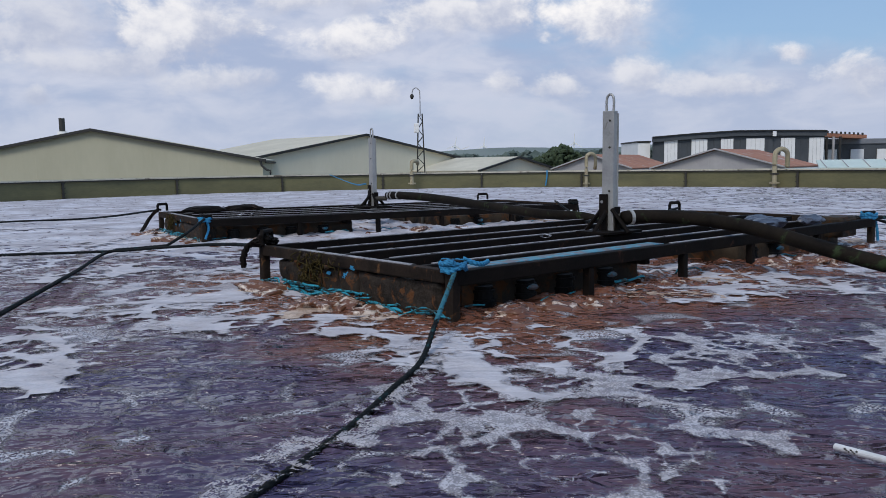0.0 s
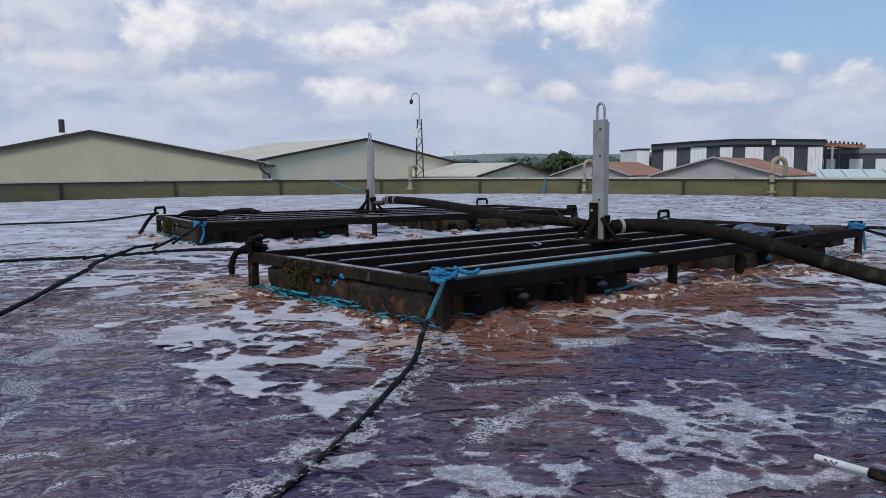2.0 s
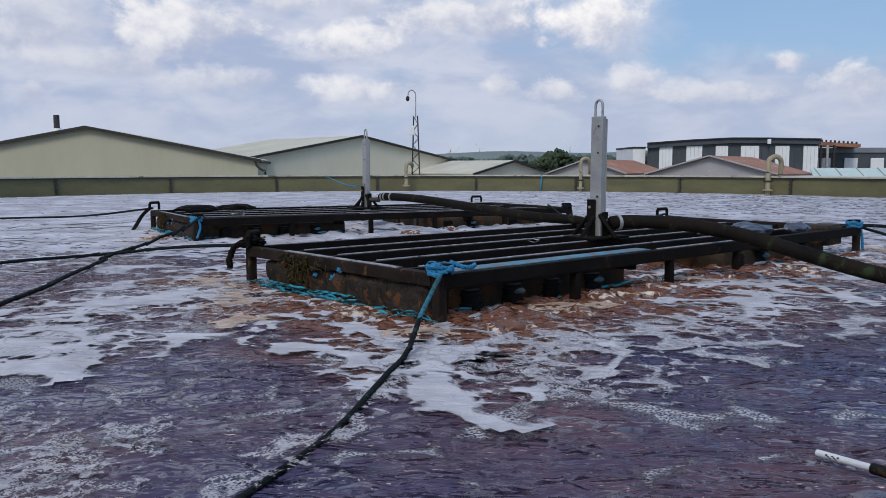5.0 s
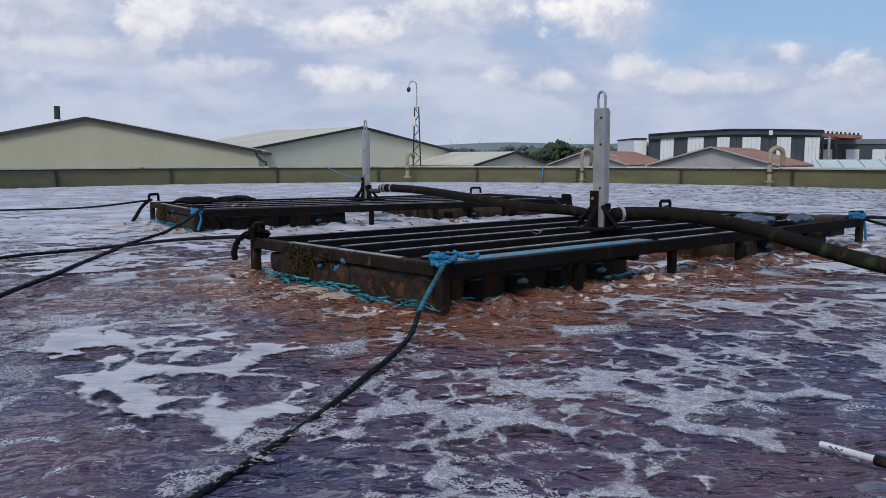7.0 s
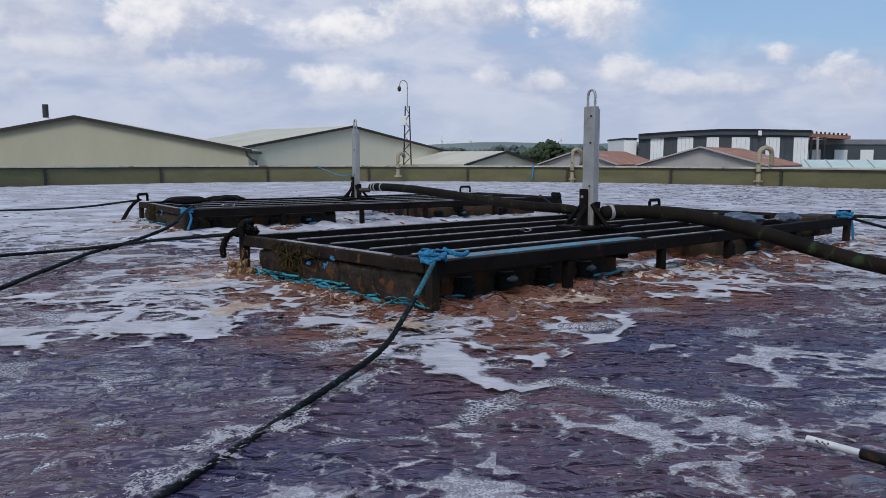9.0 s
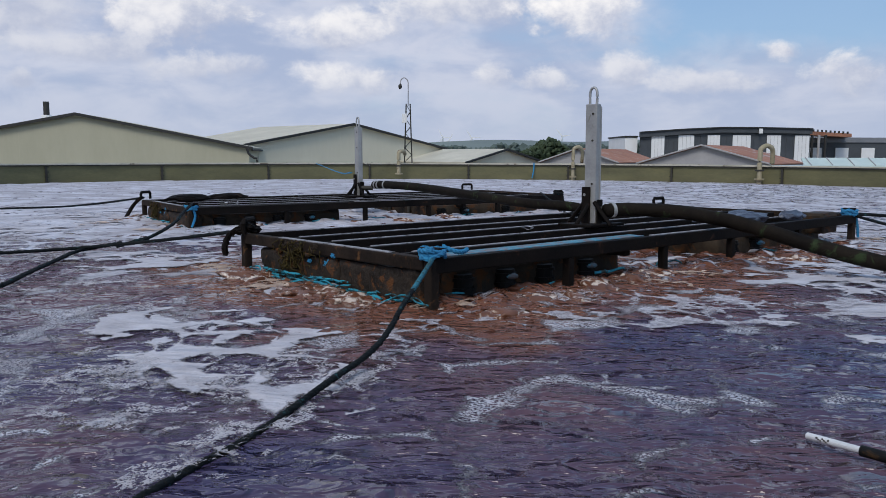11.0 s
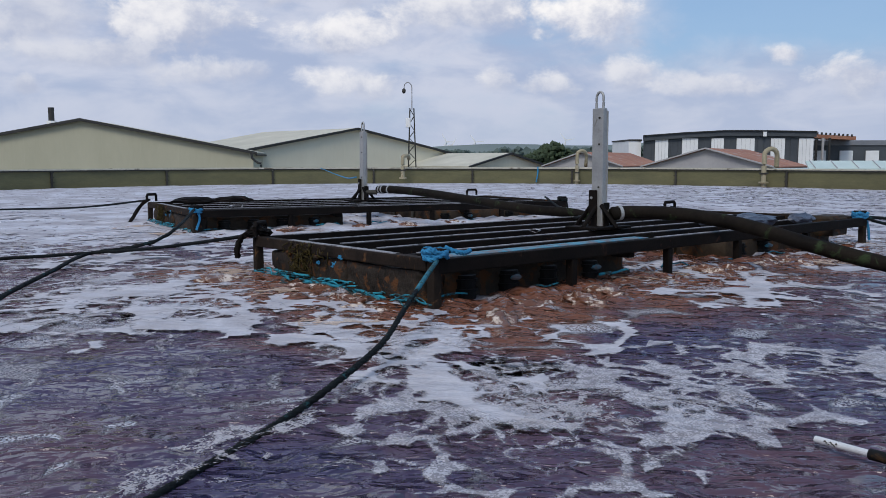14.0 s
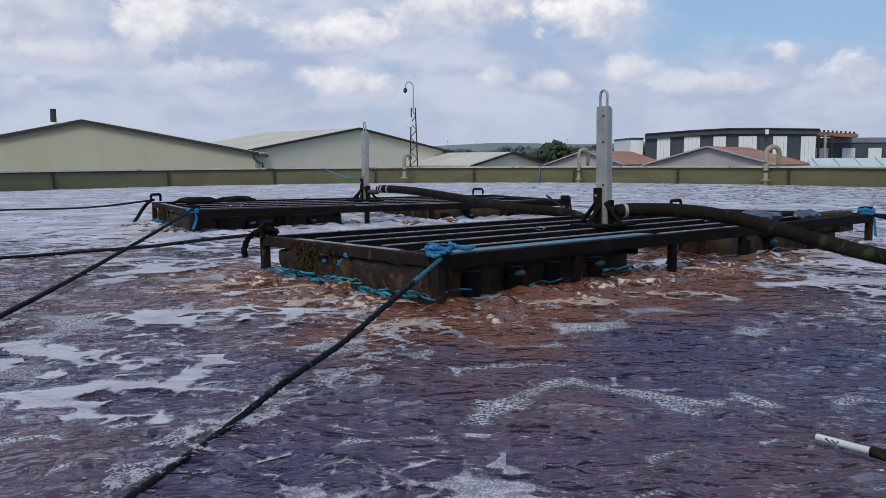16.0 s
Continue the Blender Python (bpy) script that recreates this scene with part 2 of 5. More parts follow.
def foam_material(name, low, high, bubbly=0.0, finer=1.0, fray=0.20, dense=0.88):
    """Bubbly foam: thick in the middle of a patch, torn into threads and bubbles where it runs thin."""
    m = mat(name, low, high, rough=0.85, scale=5.0, fine=70.0, bump=0.5, spec=0.3)
    t = m.node_tree
    ln = t.links.new
    b, out = t.nodes["Principled BSDF"], t.nodes["Material Output"]
    co = node(t, "ShaderNodeTexCoord")
    info = node(t, "ShaderNodeObjectInfo")
    thick = node(t, "ShaderNodeAttribute")
    thick.attribute_name = "thickness"

    def maths(kind, x, y):
        n = node(t, "ShaderNodeMath")
        n.operation = kind
        for k, v in enumerate((x, y)):
            if isinstance(v, (int, float)):
                n.inputs[k].default_value = v
            else:
                ln(v, n.inputs[k])
        return n.outputs[0]

    def noise_at(scale, detail, distort, stretch=(1, 1, 1)):
        mp = node(t, "ShaderNodeMapping", Scale=stretch)
        ln(co.outputs["Object"], mp.inputs["Vector"])
        sh = node(t, "ShaderNodeCombineXYZ")
        ln(maths("MULTIPLY", info.outputs["Random"], 40.0), sh.inputs[0])
        ln(sh.outputs[0], mp.inputs["Location"])
        n = node(t, "ShaderNodeTexNoise", Scale=scale, Detail=detail, Roughness=0.6, Distortion=distort)
        ln(mp.outputs[0], n.inputs["Vector"])
        return n.outputs[0]

    def step(v, lo, hi, top=1.0):
        r = node(t, "ShaderNodeMapRange")
        r.interpolation_type = "SMOOTHSTEP"
        for key, value in (("From Min", lo), ("From Max", hi), ("To Max", top)):
            r.inputs[key].default_value = value
        ln(v, r.inputs["Value"])
        return r.outputs[0]

    def cells(scale, bend, seed):
        warp = node(t, "ShaderNodeTexNoise", Scale=scale * 0.8, Detail=3.0, Roughness=0.5)
        ln(co.outputs["Object"], warp.inputs["Vector"])
        off = node(t, "ShaderNodeVectorMath")
        off.operation = "MULTIPLY_ADD"
        off.inputs[1].default_value = (bend, bend, 0)
        ln(warp.outputs[1], off.inputs[0])
        ln(co.outputs["Object"], off.inputs[2])
        move = node(t, "ShaderNodeVectorMath")
        sh = node(t, "ShaderNodeCombineXYZ")
        ln(maths("MULTIPLY", info.outputs["Random"], seed), sh.inputs[0])
        ln(off.outputs[0], move.inputs[0])
        ln(sh.outputs[0], move.inputs[1])
        pair = []
        for feature in ("DISTANCE_TO_EDGE", "F1"):
            cell = node(t, "ShaderNodeTexVoronoi", Scale=scale)
            cell.feature = feature
            cell.voronoi_dimensions = "2D"
            ln(move.outputs[0], cell.inputs["Vector"])
            pair.append(cell.outputs["Distance"])
        return maths("MINIMUM", pair[0], maths("SUBTRACT", 0.62, pair[1]))

    seam = maths("MINIMUM", cells(2.5 * finer, 0.38 / finer, 31.0), maths("ADD", maths("MULTIPLY", cells(5.6 * finer, 0.18 / finer, 17.0), 0.8), 0.06))
    frayed = maths("MULTIPLY", maths("SUBTRACT", noise_at(11.0 * finer, 6.0, 0.2, (0.8, 1.3, 1)), 0.5), fray * 2)
    width = maths("SUBTRACT", maths("MULTIPLY", thick.outputs["Fac"], 0.24), 0.085)
    film = step(maths("ADD", maths("SUBTRACT", width, seam), frayed), -0.045, 0.055)
    holes = step(maths("ADD", maths("MULTIPLY", noise_at(120.0, 2.0, 0.0), 0.7), maths("MULTIPLY", noise_at(22.0, 3.0, 0.2), 0.6)), 0.60, 0.70)
    cover = maths("MULTIPLY", film, maths("MAXIMUM", holes, 1.0 - bubbly))
    # the film rides over the same ripples as the water
    spot_at = node(t, "ShaderNodeNewGeometry")
    swell = []
    for freq, share in ((3.6, 1.7), (11.0, 0.7), (31.0, 0.15)):
        mp = node(t, "ShaderNodeMapping", Scale=(0.75, 1.35, 1))
        ln(spot_at.outputs["Position"], mp.inputs["Vector"])
        n = node(t, "ShaderNodeTexNoise", Scale=freq, Detail=3.0, Roughness=0.5, Distortion=0.5)
        ln(mp.outputs[0], n.inputs["Vector"])
        swell.append(maths("MULTIPLY", n.outputs[0], share))
    ripple = node(t, "ShaderNodeBump", Strength=0.42, Distance=0.085)
    ln(maths("ADD", maths("ADD", swell[0], swell[1]), maths("ADD", swell[2], maths("MULTIPLY", film, 0.12))), ripple.inputs["Height"])
    ln(ripple.outputs[0], b.inputs["Normal"])
    clear = node(t, "ShaderNodeBsdfTransparent")
    mixer = node(t, "ShaderNodeMixShader")
    ln(maths("MULTIPLY", cover, dense), mixer.inputs[0])
    ln(clear.outputs[0], mixer.inputs[1])
    ln(b.outputs[0], mixer.inputs[2])
    ln(mixer.outputs[0], out.inputs["Surface"])
    return m


M_WATER = water_material()
M_FOAM = foam_material("pale foam", (0.42, 0.39, 0.41), (0.68, 0.67, 0.72))
M_BUBBLES = foam_material("thin bubbly foam", (0.40, 0.37, 0.38), (0.64, 0.62, 0.66), 1.0, 2.0, 0.22, 0.75)
M_WEB = foam_material("lacy foam", (0.42, 0.39, 0.41), (0.68, 0.67, 0.72), 0.50, 1.5, 0.20, 0.84)
M_FROTH = foam_material("tan froth", (0.40, 0.24, 0.15), (0.72, 0.60, 0.50), 0.3, 2.2, 0.25, 0.85)
M_CHURN = mat("churned brown water", (0.10, 0.040, 0.022), (0.19, 0.080, 0.042), rough=0.2, scale=6, fine=40, bump=0.5, spot=(0.66, 0.56, 0.48), spot_at=0.57)
M_SPOUT = mat("frothy thrown water", (0.15, 0.075, 0.028), (0.40, 0.25, 0.13), rough=0.3, scale=14, fine=90, bump=0.4)
M_BEAM = mat("wet black steel", (0.003, 0.0028, 0.0028), (0.013, 0.0095, 0.008), spec=0.09, rough=0.7, scale=5, fine=50, bump=0.3, spot=(0.045, 0.022, 0.014), spot_at=0.66)
M_SIDE = mat("slimy grey brown steel", (0.008, 0.006, 0.005), (0.036, 0.026, 0.020), spec=0.10, rough=0.75, scale=5, fine=50, bump=0.3, spot=(0.11, 0.055, 0.025), spot_at=0.63)
M_PALE_STRIP = mat("mottled pale grey", (0.16, 0.15, 0.16), (0.42, 0.42, 0.45), rough=0.85, scale=9, fine=80, bump=0.3, spot=(0.05, 0.045, 0.045), spot_at=0.60)
M_BLUE = mat("chipped blue paint", (0.02, 0.13, 0.20), (0.08, 0.32, 0.44), rough=0.6, scale=7, fine=60, bump=0.2, spot=(0.13, 0.13, 0.14), spot_at=0.51)
M_FLOAT = mat("slime covered float", (0.010, 0.008, 0.007), (0.062, 0.046, 0.032), spec=0.12, rough=0.6, scale=4, fine=40, bump=0.5, spot=(0.085, 0.036, 0.014), spot_at=0.57)
M_BLOCK = mat("weathered float block", (0.004, 0.0035, 0.003), (0.056, 0.044, 0.035), spec=0.15, rough=0.7, scale=8, fine=50, bump=0.8, spot=(0.11, 0.046, 0.018), spot_at=0.58)
M_WEED = mat("brown olive weed", (0.010, 0.010, 0.003), (0.075, 0.055, 0.016), spec=0.15, rough=0.8, scale=12, fine=80, bump=0.4)
M_NET = mat("turquoise netting", (0.005, 0.12, 0.19), (0.02, 0.36, 0.48), rough=0.6, scale=9, fine=60, bump=0.5, spot=(0.015, 0.03, 0.028), spot_at=0.53)
M_DRUM = mat("black plastic drum", (0.004, 0.004, 0.004), (0.014, 0.014, 0.014), spec=0.12, rough=0.55, scale=6, fine=40, bump=0.2, spot=(0.07, 0.04, 0.02), spot_at=0.66)
M_STEEL = mat("dull galvanised steel", (0.27, 0.27, 0.27), (0.44, 0.44, 0.43), rough=0.5, scale=4, fine=50, bump=0.1, metal=0.35, spot=(0.20, 0.18, 0.16), spot_at=0.68)
M_HOSE = mat("dirty black hose", (0.005, 0.004, 0.0035), (0.019, 0.015, 0.011), spec=0.09, rough=0.75, scale=4, fine=40, bump=0.3, spot=(0.03, 0.045, 0.02), spot_at=0.62)
M_ROPE = mat("blue rope", (0.01, 0.11, 0.25), (0.03, 0.28, 0.50), rough=0.8, scale=12, fine=120, bump=0.5)
M_ROPE_AGED = mat("weathered teal rope", (0.008, 0.075, 0.115), (0.035, 0.21, 0.27), rough=0.85, scale=12, fine=120, bump=0.5, spot=(0.02, 0.05, 0.045), spot_at=0.58)
M_ROPE_WET = mat("slimy black rope", (0.004, 0.005, 0.006), (0.014, 0.017, 0.018), spec=0.12, rough=0.7, scale=10, fine=120, bump=0.6, spot=(0.02, 0.07, 0.08), spot_at=0.64)
M_WALL = mat("olive tank panel", (0.085, 0.082, 0.040), (0.160, 0.148, 0.070), rough=0.75, scale=0.8, fine=9, bump=0.1, stretch=(1, 1, 3), spot=(0.085, 0.065, 0.035), spot_at=0.70)
M_RIM = mat("pale rim capping", (0.34, 0.32, 0.25), (0.58, 0.55, 0.45), rough=0.8, scale=1.5, fine=14, bump=0.2, spot=(0.12, 0.10, 0.07), spot_at=0.6)
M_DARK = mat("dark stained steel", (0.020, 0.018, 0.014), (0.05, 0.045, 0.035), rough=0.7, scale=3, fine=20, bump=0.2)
M_PIPE = mat("cream painted pipe", (0.26, 0.22, 0.13), (0.42, 0.37, 0.25), rough=0.6, scale=3, fine=20, bump=0.15, spot=(0.18, 0.10, 0.05), spot_at=0.62)
M_PVC = mat("white plastic pipe", (0.55, 0.56, 0.57), (0.76, 0.77, 0.78), rough=0.45, scale=8, fine=60, bump=0.1, spot=(0.06, 0.06, 0.06), spot_at=0.70)
M_CLAD = mat("sage grey cladding", (0.42, 0.40, 0.29), (0.49, 0.47, 0.35), rough=0.7, scale=0.25, fine=3, bump=0.05, stretch=(1, 1, 0.3))
M_CLAD_CREAM = mat("cream cladding", (0.66, 0.61, 0.47), (0.74, 0.69, 0.54), rough=0.7, scale=0.25, fine=3, bump=0.05, stretch=(1, 1, 0.3))
M_TRIM = mat("black fascia", (0.015, 0.015, 0.014), (0.035, 0.033, 0.03), rough=0.6, scale=1, fine=8, bump=0.05)
M_ROOF = mat("pale fibre cement roof", (0.46, 0.43, 0.34), (0.64, 0.60, 0.49), rough=0.8, scale=0.3, fine=4, bump=0.1)
M_RUST = mat("rusted sheet roof", (0.27, 0.11, 0.065), (0.44, 0.21, 0.13), rough=0.85, scale=0.5, fine=5, bump=0.1, spot=(0.42, 0.38, 0.36), spot_at=0.62)
M_GREY = mat("grey sheet metal", (0.33, 0.32, 0.33), (0.43, 0.42, 0.42), rough=0.7, scale=0.5, fine=5, bump=0.05)
M_CHARCOAL = mat("charcoal cladding", (0.045, 0.052, 0.060), (0.080, 0.088, 0.098), rough=0.6, scale=0.4, fine=4, bump=0.05)
M_SLATE = mat("slate grey sheet", (0.15, 0.16, 0.18), (0.24, 0.25, 0.27), rough=0.6, scale=0.4, fine=4, bump=0.05)
M_WHITE = mat("white cladding", (0.78, 0.78, 0.77), (0.88, 0.88, 0.87), rough=0.6, scale=0.5, fine=4, bump=0.03)
M_GLASSHOUSE = mat("pale green translucent sheeting", (0.46, 0.55, 0.51), (0.60, 0.68, 0.63), rough=0.4, scale=0.6, fine=5, bump=0.05)
M_LEAF = mat("dark hedge foliage", (0.022, 0.040, 0.018), (0.060, 0.085, 0.038), rough=0.9, scale=0.12, fine=1.2, bump=0.5)
# paler and bluer than near leaves: air haze is painted into the colour
M_FARLEAF = mat("far foliage with haze tint", (0.060, 0.085, 0.075), (0.115, 0.150, 0.130), rough=0.95, scale=0.08, fine=0.8, bump=0.3)
M_SACK = mat("wet grey sacking", (0.025, 0.03, 0.045), (0.085, 0.10, 0.14), rough=0.4, scale=8, fine=60)
# the ridge's grey blue likewise holds painted haze of distance
M_HILL = mat("far fields with haze tint", (0.13, 0.16, 0.16), (0.20, 0.24, 0.22), rough=0.95, scale=0.01, fine=0.1, bump=0.0)
M_GROUND = mat("yard ground", (0.10, 0.10, 0.085), (0.18, 0.17, 0.14), rough=0.95, scale=0.05, fine=1.0, bump=0.1)


# ------------------------------------------------------------------ mesh tools
def part(name, bm, material, parent=None, label="", smooth=False):
    """Links a bmesh as one mesh object, under its thing if one is given."""
    me = bpy.data.meshes.new(name)
    if smooth:
        for f in bm.faces:
            f.smooth = True
    bm.to_mesh(me)
    bm.free()
    me.materials.append(material)
    ob = new(name, me)
    if parent:
        ob.parent = parent
    if label:
        ob["label"] = label
    return ob


def thing(name, label, category, group="", kind="", at=None):
    ob = new(name)
    ob.empty_display_size = 0.1
    if at:
        ob.matrix_basis = at
    return tagged(ob, label, category, group, kind)


def box(size, at=(0, 0, 0), bevel=0.0, turn=None, bm=None, wob=0.0):
    """A box with bevelled edges; wob: how far its corners stray."""
    bm2 = bmesh.new()
    bmesh.ops.create_cube(bm2, size=1)
    bmesh.ops.scale(bm2, vec=size, verts=bm2.verts)
    if bevel:
        bmesh.ops.bevel(bm2, geom=bm2.edges[:], offset=bevel, segments=2, affect="EDGES", profile=0.6)
    if wob:
        for v in bm2.verts:
            v.co += Vector([random.uniform(-wob, wob) for _ in range(3)])
    m = Matrix.Translation(at) @ (turn or Matrix())
    bmesh.ops.transform(bm2, matrix=m, verts=bm2.verts)
    if bm is None:
        return bm2
    join(bm, bm2)
    return bm


def join(bm, other):
    me = bpy.data.meshes.new("tmp")
    other.to_mesh(me)
    other.free()
    bm.from_mesh(me)
    bpy.data.meshes.remove(me)


def smooth_line(points, steps):
    """Points evenly along a Catmull-Rom curve through the points."""
    p = [Vector(q) for q in points]
    p = [2 * p[0] - p[1], *p, 2 * p[-1] - p[-2]]
    fine = []
    for i in range(1, len(p) - 2):
        for k in range(12):
            t = k / 12
            fine.append(0.5 * (2 * p[i] + (p[i + 1] - p[i - 1]) * t + (2 * p[i - 1] - 5 * p[i] + 4 * p[i + 1] - p[i + 2]) * t * t + (3 * p[i] - p[i - 1] - 3 * p[i + 1] + p[i + 2]) * t ** 3))
    fine.append(p[-2])
    run = [0.0]
    for q, r in zip(fine, fine[1:]):
        run.append(run[-1] + (r - q).length)
    res, j = [], 0
    for k in range(steps + 1):
        s = run[-1] * k / steps
        while j < len(run) - 2 and run[j + 1] < s:
            j += 1
        f = (s - run[j]) / max(run[j + 1] - run[j], 1e-9)
        res.append(fine[j].lerp(fine[j + 1], min(f, 1)))
    return res


def tube(points, radius, sides=10, steps=0, twist=0.0, wob=0.0, bm=None):
    """A tube along the points; twist: rope lay as lobes that wind round; wob: uneven thickness."""
    pts = smooth_line(points, steps) if steps else [Vector(q) for q in points]
    bm = bm or bmesh.new()
    rings, run = [], 0.0
    for i, p in enumerate(pts):
        d = (pts[min(i + 1, len(pts) - 1)] - pts[max(i - 1, 0)]).normalized()
        side = d.cross(Vector((0, 0, 1)))
        side = side.normalized() if side.length > 1e-4 else Vector((1, 0, 0))
        up = side.cross(d)
        if i:
            run += (p - pts[i - 1]).length
        ring = []
        for k in range(sides):
            an = 2 * math.pi * k / sides
            r = radius * (1 + wob * noise.noise(p * 9 + Vector((k, 0, 0))))
            if twist:
                r *= 1 + 0.24 * math.cos(3 * (an + run * twist))
            ring.append(bm.verts.new(p + side * (r * math.cos(an)) + up * (r * math.sin(an))))
        rings.append(ring)
    for q, r in zip(rings, rings[1:]):
        for k in range(sides):
            bm.faces.new((q[k], q[(k + 1) % sides], r[(k + 1) % sides], r[k]))
    bm.faces.new(rings[0][::-1])
    bm.faces.new(rings[-1])
    bmesh.ops.recalc_face_normals(bm, faces=bm.faces)
    return bm


def lump(size, at, rough=0.25, level=3, freq=2.0, seed=0.0):
    """An uneven rounded lump."""
    bm = bmesh.new()
    bmesh.ops.create_icosphere(bm, subdivisions=level, radius=1)
    for v in bm.verts:
        n = noise.fractal(v.co * freq + Vector((seed, seed * 2, 0)), 1.0, 2.0, 3)
        v.co *= 1 + rough * n
        v.co = Vector((v.co.x * size[0], v.co.y * size[1], v.co.z * size[2])) + Vector(at)
    return bm


def prism(outline, depth, axis):
    """Extrudes a closed outline of 3D points by the vector axis * depth."""
    bm = bmesh.new()
    lo = [bm.verts.new(p) for p in outline]
    hi = [bm.verts.new(Vector(p) + Vector(axis) * depth) for p in outline]
    bm.faces.new(lo)
    bm.faces.new(hi[::-1])
    n = len(lo)
    for i in range(n):
        bm.faces.new((lo[i], hi[i], hi[(i + 1) % n], lo[(i + 1) % n]))
    bmesh.ops.recalc_face_normals(bm, faces=bm.faces)
    return bm


# ------------------------------------------------------------------ tank, ground, water
CENTRE, RADIUS = Vector((0, 15, 0)), 15.0


def on_ring(turn, r, z):
    """A point on the tank's ring: degrees clockwise from the far side."""
    a = radians(turn)
    return Vector((CENTRE.x + r * math.sin(a), CENTRE.y + r * math.cos(a), z))


def ring_piece(a0, a1, r0, r1, z0, z1, steps):
    """A curved bar between two angles, radii and heights."""
    bm = bmesh.new()
    rows = []
    for k in range(steps + 1):
        a = a0 + (a1 - a0) * k / steps
        rows.append([bm.verts.new(on_ring(a, r, z)) for r, z in ((r0, z0), (r1, z0), (r1, z1), (r0, z1))])
    for q, r in zip(rows, rows[1:]):
        for k in range(4):
            bm.faces.new((q[k], q[(k + 1) % 4], r[(k + 1) % 4], r[k]))
    if abs(a1 - a0) < 359.9:
        bm.faces.new(rows[0])
        bm.faces.new(rows[-1][::-1])
    bmesh.ops.recalc_face_normals(bm, faces=bm.faces)
    return bm


def ground_and_tank():
    bm = bmesh.new()
    bmesh.ops.create_grid(bm, x_segments=40, y_segments=40, size=2500)
    for v in bm.verts:
        v.co += Vector((0, 1000, -6.2))
    tagged(part("ground", bm, M_GROUND), "level works yard reaching to the fields", "ground", kind="structure")
    wall = thing("wall_tank", "round olive steel tank wall of bolted panels", "tank wall", kind="structure")
    part("lower_wall", ring_piece(0, 360, 15.0, 15.06, -6.2, -0.905, 104), M_WALL, wall)
    first, step = 5.41, 360 / 26
    for k in range(26):
        a = first + k * step
        part("panel", ring_piece(a + 0.03, a + step - 0.03, 15.0, 15.05, -0.9, 0.50, 6), M_WALL, wall)
        # bolted flange over each joint
        m = Matrix.Translation(on_ring(a, 14.975, -0.18)) @ Matrix.Rotation(-radians(a), 4, "Z")
        bm = box((0.062, 0.045, 1.32), bevel=0.006)
        for b in range(9):
            for sx in (-0.045, 0.045):
                box((0.030, 0.03, 0.030), (sx, -0.03, -0.55 + b * 0.15), 0.004, bm=bm)
        bmesh.ops.transform(bm, matrix=m, verts=bm.verts)
        part("joint_flange", bm, M_DARK, wall)
    # dark ring that draws the shadow line below the capping
    part("rim_shadow_angle", ring_piece(0, 360, 14.95, 15.05, 0.492, 0.528, 156), M_DARK, wall, "rim angle coloured dark as the shadow line under the capping")
    part("rim_capping", ring_piece(0, 360, 14.93, 15.08, 0.530, 0.572, 156), M_RIM, wall, "pale capping along the rim")
    bm = bmesh.new()
    for k in range(300):
        a = -45 + 90 * k / 300
        p = on_ring(a, 14.97 + 0.02 * noise.noise(Vector((k * 0.7, 0, 0))), 0.574)
        box((0.05, 0.04, 0.012 + 0.02 * random.random()), p, 0.003, Matrix.Rotation(-radians(a), 4, "Z"), bm)
    tagged(part("rim_bolts", bm, M_RIM, wall), kind="stuff")


def raft_edge(x, y, reach=0.55):
    """How near a place is to the edges of the two rafts (1 there, 0 a metre off)."""
    best = 0.0
    for cx, cy, turn in ((1.43, 7.14, 41.2), (-0.96, 11.83, 33.8)):
        a = radians(turn)
        dx, dy = x - cx, y - cy
        u, v = abs(dx * math.cos(a) + dy * math.sin(a)) - 2.7, abs(-dx * math.sin(a) + dy * math.cos(a)) - 1.0
        d = math.hypot(max(u, 0), max(v, 0)) if max(u, v) > 0 else 0.0
        best = max(best, math.exp(-(d / reach) ** 2))
    return best


def water_height(x, y):
    p = Vector((x * 1.1, y * 1.7, 0))
    h = 0.013 * noise.noise(p * 1.5) + 0.008 * noise.noise(p * 4.1 + Vector((7, 3, 0))) + 0.003 * noise.noise(p * 10)
    e = raft_edge(x, y)
    churn = abs(noise.noise(Vector((x * 4, y * 4, 5)))) + 0.6 * abs(noise.noise(Vector((x * 9, y * 9, 2))))
    return h + e * (0.065 * churn - 0.005)


def water():
    """One sheet that fills the tank, finer towards the near rim."""
    cols, rows = 330, 420
    verts, faces = [], []
    for j in range(rows + 1):
        s = 0.035 * (1 / 0.035) ** (j / rows) if j else 0.0
        for i in range(cols + 1):
            w = 2 * i / cols - 1
            a = radians(52 * w + 37.6 * w ** 5)
            r = 29.99 * math.cos(a) * s
            x, y = r * math.sin(a), r * math.cos(a) + 0.004
            verts.append((x, y, water_height(x, y) if s < 0.995 else -0.02))
    for j in range(rows):
        for i in range(cols):
            k = j * (cols + 1) + i
            faces.append((k, k + 1, k + cols + 2, k + cols + 1))
    me = bpy.data.meshes.new("water")
    me.from_pydata(verts, [], faces)
    me.polygons.foreach_set("use_smooth", [True] * len(faces))
    me.attributes.new("stirred", "FLOAT", "POINT").data.foreach_set("value", [raft_edge(x, y, 1.15) for x, y, _ in verts])
    me.materials.append(M_WATER)
    tagged(new("water", me), "murky brown churning waste water, tinted violet for reflected sky, streaked with foam", "water", kind="structure")


